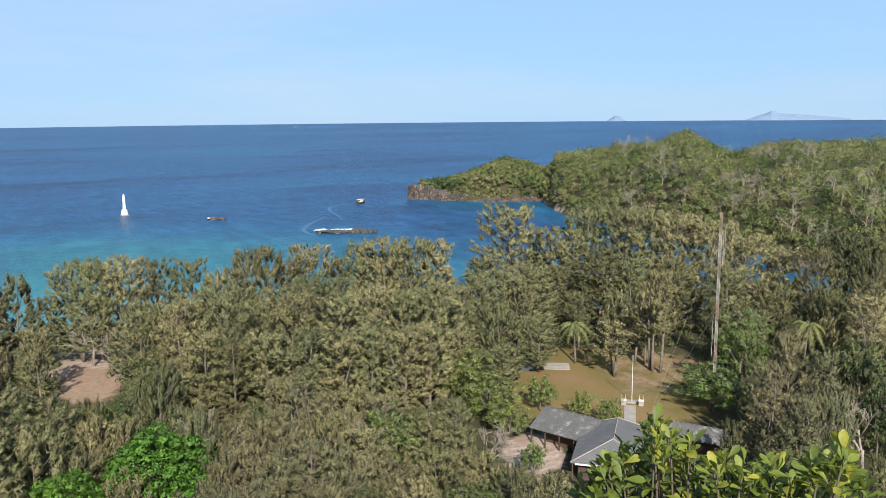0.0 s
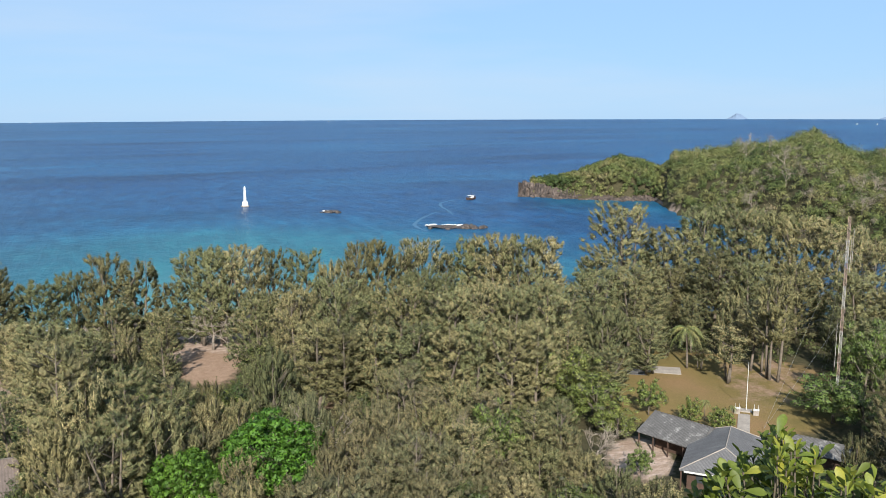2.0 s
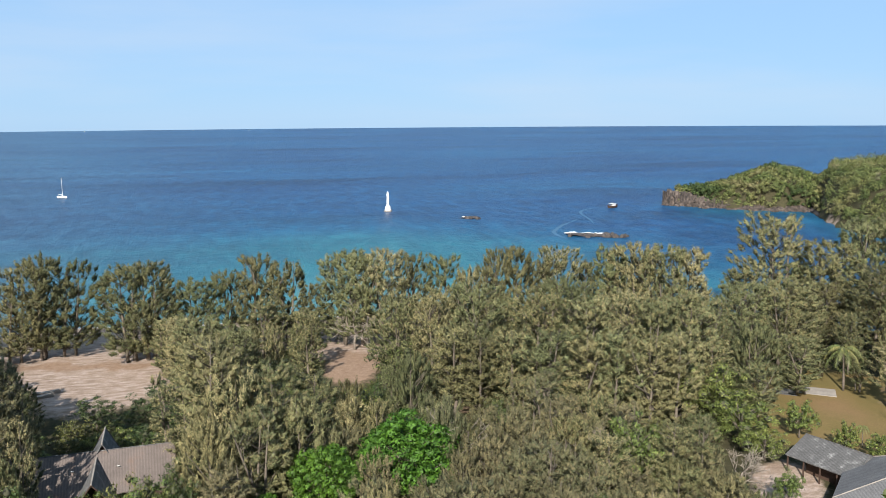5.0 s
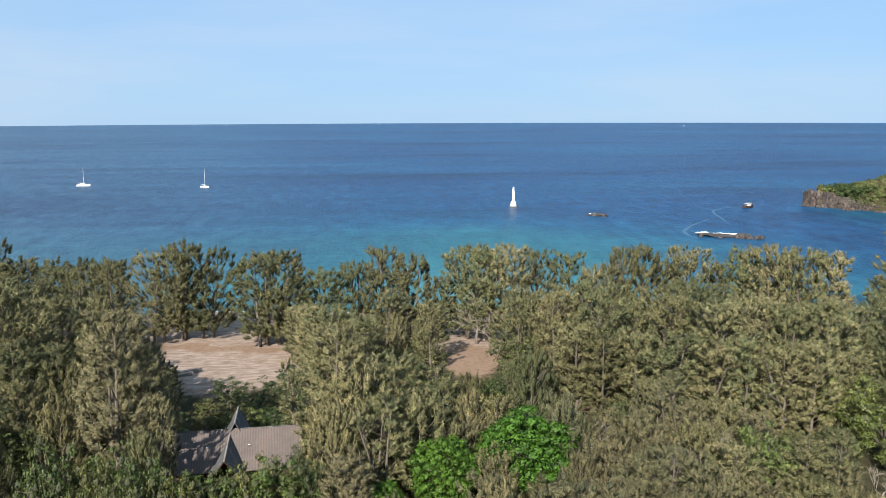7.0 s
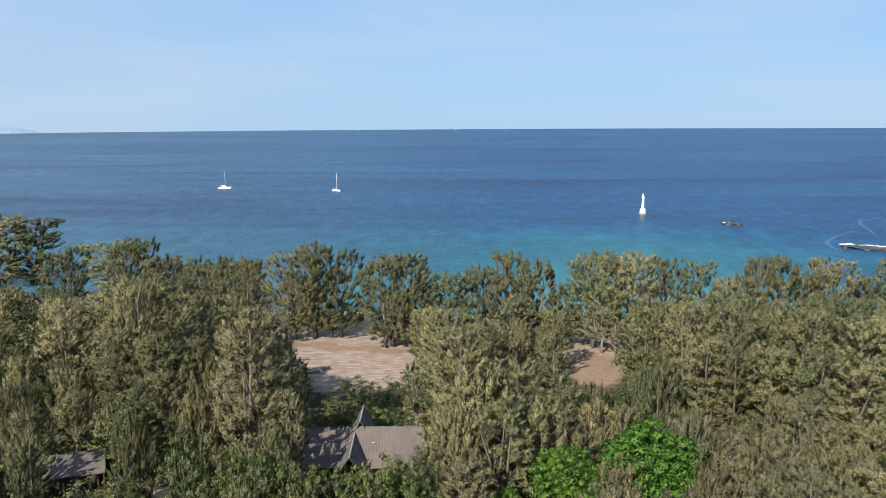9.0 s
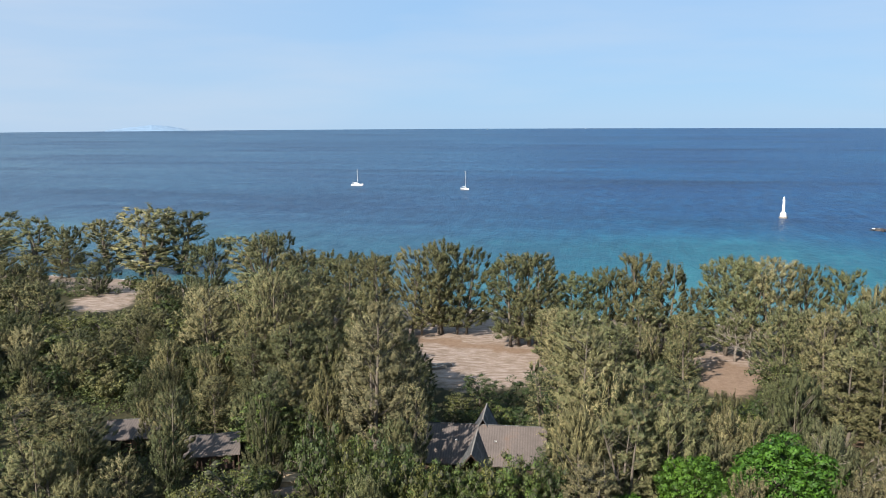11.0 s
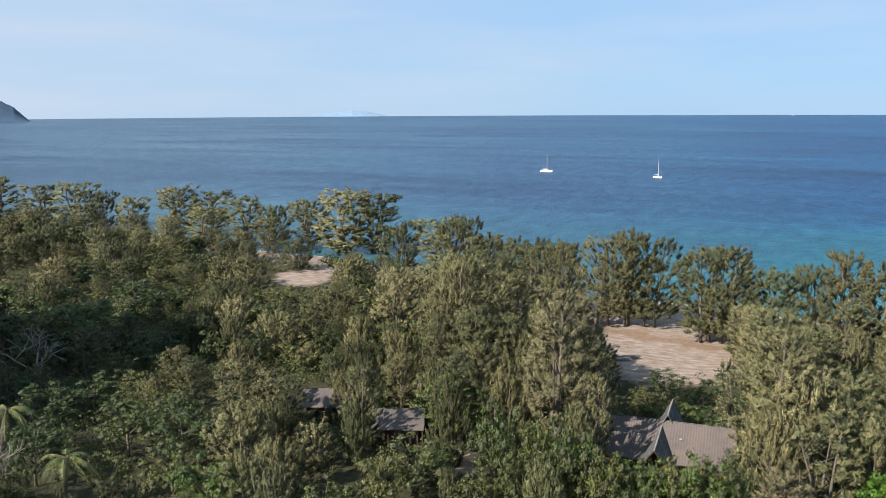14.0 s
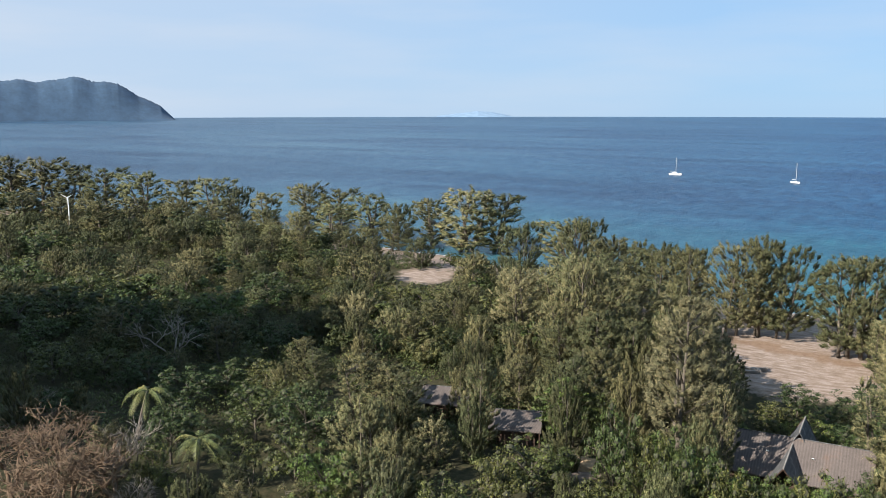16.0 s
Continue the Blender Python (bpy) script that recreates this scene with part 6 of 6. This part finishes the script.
def sailing_boat(az, d, heading, mast, length, beam, label, twin=False):
    x, y = spot(az, d)
    t = thing("sailing_boat", pose(x, y, 0, 0, 0, heading), label, "boat", "anchored yachts")
    if twin:
        for s in (-1, 1):
            o = part("hull", hull(length, 1.3, 1.1), M_HULL, t)
            o.location = (0, s * beam / 2, 0)
        box_part("bridge_deck", t, Matrix.Identity(4), -length * 0.38, length * 0.25, -beam / 2, beam / 2, 0.85, 1.25, M_HULL)
        b = Build()
        b.tube([(-length * 0.25, 0, 1.2), (-length * 0.24, 0, 1.25), (length * 0.1, 0, 1.25), (length * 0.2, 0, 1.2)], [0.4, 0.75, 0.7, 0.3], 8)
        part("cabin", b, M_HULL, t)
    else:
        part("hull", hull(length, beam, 1.0), M_HULL, t)
        box_part("cabin", t, Matrix.Identity(4), -length * 0.12, length * 0.22, -beam * 0.3, beam * 0.3, 0.95, 1.5, M_HULL)
    b = Build()
    b.tube([(0.4, 0, 0.8), (0.4, 0, mast)], [0.16, 0.11], 6)
    pole = part("mast", b, M_TRIM, t)
    b = Build()
    b.tube([(0.4, 0, 2.3), (-length * 0.4, 0, 2.2)], [0.16, 0.13], 6)
    part("boom", b, M_HULL, pole, "boom with the sail furled on it")
    for e in (length * 0.48, -length * 0.48):
        b = Build()
        b.tube([(e, 0, 1.1), (0.4, 0, mast - 0.2)], [0.025, 0.025], 3)
        part("stay", b, M_STEEL, pole)
    return t


sailing_boat(18.36, 634, 8, 12.4, 8.4, 4.2, "white catamaran at anchor with bare mast", True)
sailing_boat(11.05, 590, -25, 13.0, 6.6, 2.1, "white single-hulled yacht at anchor with bare mast")


def tour_boat():
    x, y = spot(-24.78, 466)
    t = thing("tour_boat", pose(x, y, 0, 0, 0, 25) @ Matrix.Scale(0.85, 4), "small wooden passenger boat with a pale canopy", "boat")
    part("hull", hull(8.5, 2.9, 1.2, 0.7), M_WOOD, t)
    box_part("wheelhouse", t, Matrix.Identity(4), -1.8, 1.2, -1.0, 1.0, 1.1, 2.6, M_HULL)
    box_part("canopy", t, Matrix.Identity(4), -3.2, 2.2, -1.35, 1.35, 2.7, 2.85, M_HULL)
    for px in (-3.0, 2.0):
        for py in (-1.2, 1.2):
            box_part("canopy_post", t, Matrix.Identity(4), px - 0.05, px + 0.05, py - 0.05, py + 0.05, 1.0, 2.7, M_WOOD)
    b = Build()
    b.tube([(0, 0, 2.8), (0, 0, 5.4)], [0.06, 0.03], 5)
    part("mast", b, M_WOOD, t)
    return t


tour_boat()


def far_boat(az, d, size):
    x, y = spot(az, d)
    t = thing("motor_boat", pose(x, y, 0, 0, 0, az + 80), "white motor boat far out at sea", "boat", "far boats")
    part("hull", hull(size, size * 0.3, size * 0.12), M_PAINT, t)
    box_part("cabin", t, Matrix.Identity(4), -size * 0.2, size * 0.15, -size * 0.1, size * 0.1, size * 0.12, size * 0.26, M_PAINT)


for a, d, s in ((-20.6, 2900, 16), (-0.5, 3300, 17), (-48.8, 2700, 17), (-49.9, 2700, 14), (-50.7, 2700, 15), (9.5, 3500, 15), (3.0, 3600, 14), (-15.2, 3300, 14)):
    far_boat(a, d, s * 0.55)


# ---- mast, flagpole and small things by the station
M_MAST_PALE = plain("faded_mast_white", (0.3482, 0.3331, 0.3104), 0.7, 0.2, 1.0)
M_MAST_RED = plain("faded_mast_red", (0.2725, 0.1968, 0.1665), 0.7, 0.2, 1.0)


def radio_mast():
    x, y = spot(-48.75, 138)
    t = thing("radio_mast", pose(x, y, ground_z(x, y), 0, 0, 20), "slim guyed lattice mast in faded red and white bands", "mast")
    tall, n = 31.5, 9
    legs = [(0.2 * math.cos(a), 0.2 * math.sin(a)) for a in (0.3, 2.4, 4.5)]
    for k in range(n):
        z0, z1 = tall * k / n, tall * (k + 1) / n
        b = Build()
        for lx, ly in legs:
            b.tube([(lx, ly, z0), (lx, ly, z1)], [0.04, 0.04], 5)
        steps = 6
        for j in range(steps):
            a, c = z0 + (z1 - z0) * j / steps, z0 + (z1 - z0) * (j + 1) / steps
            for i in range(3):
                p, q = legs[i], legs[(i + 1) % 3]
                b.tube([(*p, a), (*q, c)], [0.018, 0.018], 3)
                b.tube([(*p, c), (*q, c)], [0.018, 0.018], 3)
        part("mast_section", b, M_MAST_PALE if k % 2 else M_MAST_RED, t)
    for off, z0, z1 in ((1.0, 24.5, 29.5), (0.65, 23.0, 28.5), (-0.8, 8.5, 15.0)):
        b = Build()
        b.tube([(off, -off * 0.4, z0), (off, -off * 0.4, z1)], [0.04, 0.025], 5)
        b.tube([(0, 0, z0 + 0.6), (off, -off * 0.4, z0 + 0.6)], [0.03, 0.03], 4)
        part("whip_antenna", b, M_MAST_PALE, t)
    for k in range(3):
        a = 0.6 + k * 2.1
        for hz in (16.0, 29.0):
            b = Build()
            b.tube([(0, 0, hz), (13 * math.cos(a), 13 * math.sin(a), 0.1)], [0.012, 0.012], 3)
            part("guy_wire", b, M_STEEL, t)
    return t


radio_mast()


def flagpole():
    x, y = spot(-43.4, 137)
    t = thing("flagpole", pose(x, y, ground_z(x, y), 0, 0, -43), "white flagpole with no flag on a concrete step", "flagpole")
    b = Build()
    b.tube([(0, 0, 0), (0, 0, 8.0)], [0.065, 0.04], 8)
    part("pole", b, M_TRIM, t)
    box_part("step", t, Matrix.Identity(4), -0.9, 0.9, -0.7, 0.7, -0.3, 0.15, M_CONCRETE)
    return t


flagpole()


def pedestal(dx):
    x, y = spot(-43.4, 135.6)
    a = radians(-43)
    x, y = x + dx * math.cos(a), y + dx * math.sin(a)
    t = thing("pedestal", pose(x, y, ground_z(x, y), 0, 0, -43), "square white-washed concrete pedestal beside the flagpole", "pedestal", "flagpole pedestals")
    box_part("block", t, Matrix.Identity(4), -0.4, 0.4, -0.35, 0.35, -0.2, 0.8, M_CONCRETE)
    box_part("cap", t, Matrix.Identity(4), -0.45, 0.45, -0.4, 0.4, 0.8, 0.88, M_TRIM)
    for px in (-0.3, 0.3):
        b = Build()
        b.tube([(px, 0, 0.85), (px, 0, 1.7)], [0.025, 0.025], 5)
        part("bar", b, M_TRIM, t)


pedestal(-1.3)
pedestal(1.5)


def slab(name, az, d, turn, lx, ly, label, material=None):
    x, y = spot(az, d)
    b = Build()
    b.box(-lx / 2, lx / 2, -ly / 2, ly / 2, -0.6, 0.06)
    ob = new(name, b.mesh(name, material or M_CONCRETE))
    ob.matrix_basis = pose(x, y, ground_z(x, y) + 0.05, 0, 0, turn)
    return tagged(ob, label, "paving", kind="structure")


slab("pavement_path", -43.3, 131, -43, 1.8, 9.0, "straight concrete garden path on the lawn")
slab("pavement_pad", -38.0, 155.5, -35, 6.0, 4.0, "pale concrete pad behind the lawn")
slab("pavement_pad_small", -36.2, 153.0, -35, 3.4, 3.4, "grey concrete pad behind the lawn", M_ROOF_OLD)


def turbine():
    x, y = spot(57.85, 330)
    t = thing("wind_turbine", pose(x, y, ground_z(x, y), 0, 0, 40), "small white wind turbine with three still blades", "wind turbine")
    z = 50 - 330 * math.tan(radians(5.6)) - ground_z(x, y)
    b = Build()
    b.tube([(0, 0, 0), (0, 0, z)], [0.28, 0.16], 8)
    part("tower", b, M_PAINT, t)
    b = Build()
    b.tube([(0, 0.6, z), (0, -0.8, z)], [0.25, 0.3], 8)
    nacelle = part("nacelle", b, M_PAINT, t)
    for k in range(3):
        a = 0.5 + k * 2.094
        b = Build()
        dx, dz = math.cos(a), math.sin(a)
        b.add([(dx * 0.2 - dz * 0.16, -0.85, z + dz * 0.2 + dx * 0.16), (dx * 0.2 + dz * 0.16, -0.85, z + dz * 0.2 - dx * 0.16), (dx * 2.7, -0.9, z + dz * 2.7), (dx * 0.2, -1.0, z + dz * 0.2)], [(0, 1, 2), (1, 3, 2), (3, 0, 2), (0, 3, 1)])
        part("blade", b, M_PAINT, nacelle)


turbine()


def kayak(az, d, turn, label):
    x, y = spot(az, d)
    t = thing("upturned_boat", pose(x, y, ground_z(x, y) + 0.1, 0, 0, turn), label, "boat", "boats on the sand")
    part("hull", hull(4.6, 1.0, 0.4), M_CONCRETE, t)


kayak(13.2, 156, 20, "pale small boat lying on the sand")
kayak(12.8, 158, 15, "pale small boat lying on the sand")


def sand_heap():
    x, y = spot(24.0, 108.5)
    ob = new("sand_heap", rock_mesh("sand_heap", 7, 2.4, 1.9, 1.1, plain("heaped_sand", (0.46, 0.33, 0.2), 0.95, 0.2, 1.2, bump=0.1), 3, 0.25))
    ob.matrix_basis = pose(x, y, ground_z(x, y) + 0.1, 0, 0, 30)
    return tagged(ob, "low heap of pale orange sand among the trees", "sand heap")


sand_heap()

# ------------------------------------------------------------------ trees of their own kind
PALMS = [palm(51, "green coconut palm with arching fronds", 0.06, 10.0), palm(52, "leaning coconut palm with hanging fronds", 0.18, 10.0)]
for az, d, h, k in ((54.6, 122, 10.5, 1), (51.0, 103, 9.7, 0), (-39.5, 158, 9.6, 0), (-54.2, 160, 11.6, 0), (-40.8, 131, 5.2, 0), (-41.9, 129, 4.6, 0), (-42.6, 130.5, 4.8, 1)):
    x, y = spot(az, d)
    h -= ground_z(x, y)
    put(PALMS[k], USED, x, y, h, 10.0, 10.0 / h * 0.95 if h > 5 else 0.9, az * 7 % 360)
for az, d in ((-57.5, 300), (-57.0, 330), (-55.8, 320), (-56.6, 350), (-55.2, 345), (-58.0, 365)):
    x, y = spot(az, d)
    put(PALMS[0], USED, x, y, 9.0, 10.0, 1.1, az * 77 % 360)

BARE = [bare_tree(61, M_DEAD, "leafless grey tree with spreading bare limbs"), bare_tree(62, M_DEAD, "leafless pale grey tree", 8.0, 5),
        bare_tree(63, M_BROWN_TWIG, "leafless brown tree with a dense crown of twigs", 8.0, 5, 4)]
for az, d, h, k in ((52.0, 150, 14.5, 0), (56.4, 103, 13.0, 1), (60.6, 100, 16.5, 2), (58.2, 97, 14.0, 2), (62.6, 101, 15.5, 2), (56.6, 98, 11.5, 2), (55.2, 96, 9.0, 1), (-58.0, 118, 12.0, 1), (-7.1, 171, 12.0, 0), (-12.8, 104, 12.0, 0),
                    (-8.0, 168, 9.0, 0), (-33.2, 106, 9.0, 1), (-24.0, 104, 10.5, 0), (60.0, 128, 10.0, 0)):
    x, y = spot(az, d)
    h -= ground_z(x, y) - 0.5
    put(BARE[k], USED, x, y, h, 7.0, 1.5 if k == 2 else 1.15, (az * 53) % 360)
rb = random.Random(4)
for k in range(34):
    az = rb.uniform(-58, -41)
    d = float(np.interp(az, CAPE_AZ, CAPE_NEAR)) + rb.uniform(10, 150)
    x, y = spot(az, d)
    put(BARE[0], USED, x, y, rb.uniform(7, 11), 7.0, 0.9, rb.uniform(0, 360))


# ---- shrub beside the viewpoint
def leaf_mesh(seed):
    """One thick paddle-shaped leaf, 9 cm long, folded along its midrib."""
    r = random.Random(seed)
    b = Build()
    prof = [(0.0, 0.03), (0.15, 0.06), (0.4, 0.17), (0.66, 0.245), (0.86, 0.2), (1.0, 0.04)]
    n = len(prof)
    for t, w in prof:
        z = 0.16 * t - 0.2 * t * t * r.uniform(0.6, 1.3)
        b.v += [(-w * 0.9, t, z + w * 0.28), (0, t, z), (w * 0.9, t, z + w * 0.28)]
    for i in range(n - 1):
        a = 3 * i
        b.f += [(a, a + 1, a + 4, a + 3), (a + 1, a + 2, a + 5, a + 4)]
        b.m += [0, 0]
    return b


M_NEAR_LEAF = foliage("thick_glossy_leaves", (0.09, 0.12, 0.015), (0.19, 0.21, 0.026), (0.33, 0.31, 0.04), 0.5, 0.4)
M_NEAR_VEIN = plain("leaf_midrib", (0.3179, 0.3407, 0.106), 0.6, 0.1, 4.0)
M_STEM = plain("shrub_stem", (0.0606, 0.0492, 0.0303), 0.85, 0.25, 20.0)


def near_shrub():
    """Seaside shrub: upright twigs that end in whorls of leaves."""
    d0 = 4.4
    bx, by = spot(-47.5, d0)
    gz = ground_z(bx, by)
    t = thing("seaside_shrub", pose(bx, by, gz), "leafy seaside shrub with thick yellow-green leaves", "shrub")
    r = random.Random(12)
    leaves = [leaf_mesh(k).mesh("leaf", [M_NEAR_LEAF], True) for k in range(5)]
    EDGE = [25.0, 22.0, 20.8, 20.7, 22.2, 21.7, 21.6, 22.0, 21.5, 20.8, 19.9, 21.5, 22.5, 23.6, 25.0]
    tops = []
    for k in range(250):
        az = r.uniform(-56.8, -39.4)
        d = d0 + r.uniform(-0.6, 0.9)
        edge = np.interp(az, [-57.5, -56.7, -56.1, -54.6, -52.8, -51.3, -49.9, -48.6, -46.5, -45.9, -44.3, -42.6, -41.0, -40.4, -39.2], EDGE)
        el = edge + 0.2 + abs(r.gauss(0, 1.0)) * 2.6
        x, y = spot(az, d)
        tops.append(Vector((x - bx, y - by, EYE_Z - (d - 0.25) * math.tan(radians(el)) - gz)))
    stems = Build()
    for p in tops:
        root = Vector((p.x * 0.25 + r.uniform(-0.15, 0.15), p.y * 0.25 + r.uniform(-0.15, 0.15), -0.1))
        mid = root.lerp(p, 0.6) + Vector((r.uniform(-0.1, 0.1), r.uniform(-0.1, 0.1), -0.15))
        stems.tube([root, mid, p], [0.012, 0.008, 0.004], 5)
    stem = part("stem", stems, M_STEM, t, "", True)
    made, rest = 0, Build()
    for p in sorted(tops, key=lambda q: -q.z):
        turn = r.uniform(0, 360)
        for j in range(r.randint(11, 15)):
            rise = r.uniform(5, 78) if j < 8 else r.uniform(-25, 40)
            s = 0.094 * r.uniform(0.6, 1.1)
            down = Vector((r.gauss(0, 0.01), r.gauss(0, 0.01), -0.012 * j - (0.06 if j > 8 else 0)))
            m = Matrix.Translation(p + down) @ pose(0, 0, 0, 0, 0, turn + j * 137.5) @ pose(0, 0, 0, rise, r.uniform(-35, 35), 0) @ Matrix.Diagonal((s, s, s, 1))
            if made < 300:
                part("leaf", r.choice(leaves), None, stem).matrix_basis = m
                made += 1
            else:
                me = r.choice(leaves)
                rest.add([m @ v.co for v in me.vertices], [tuple(f.vertices) for f in me.polygons])
    tagged(part("leaf_mass", rest, M_NEAR_LEAF, t, "", True), kind="stuff")
    return t


near_shrub()
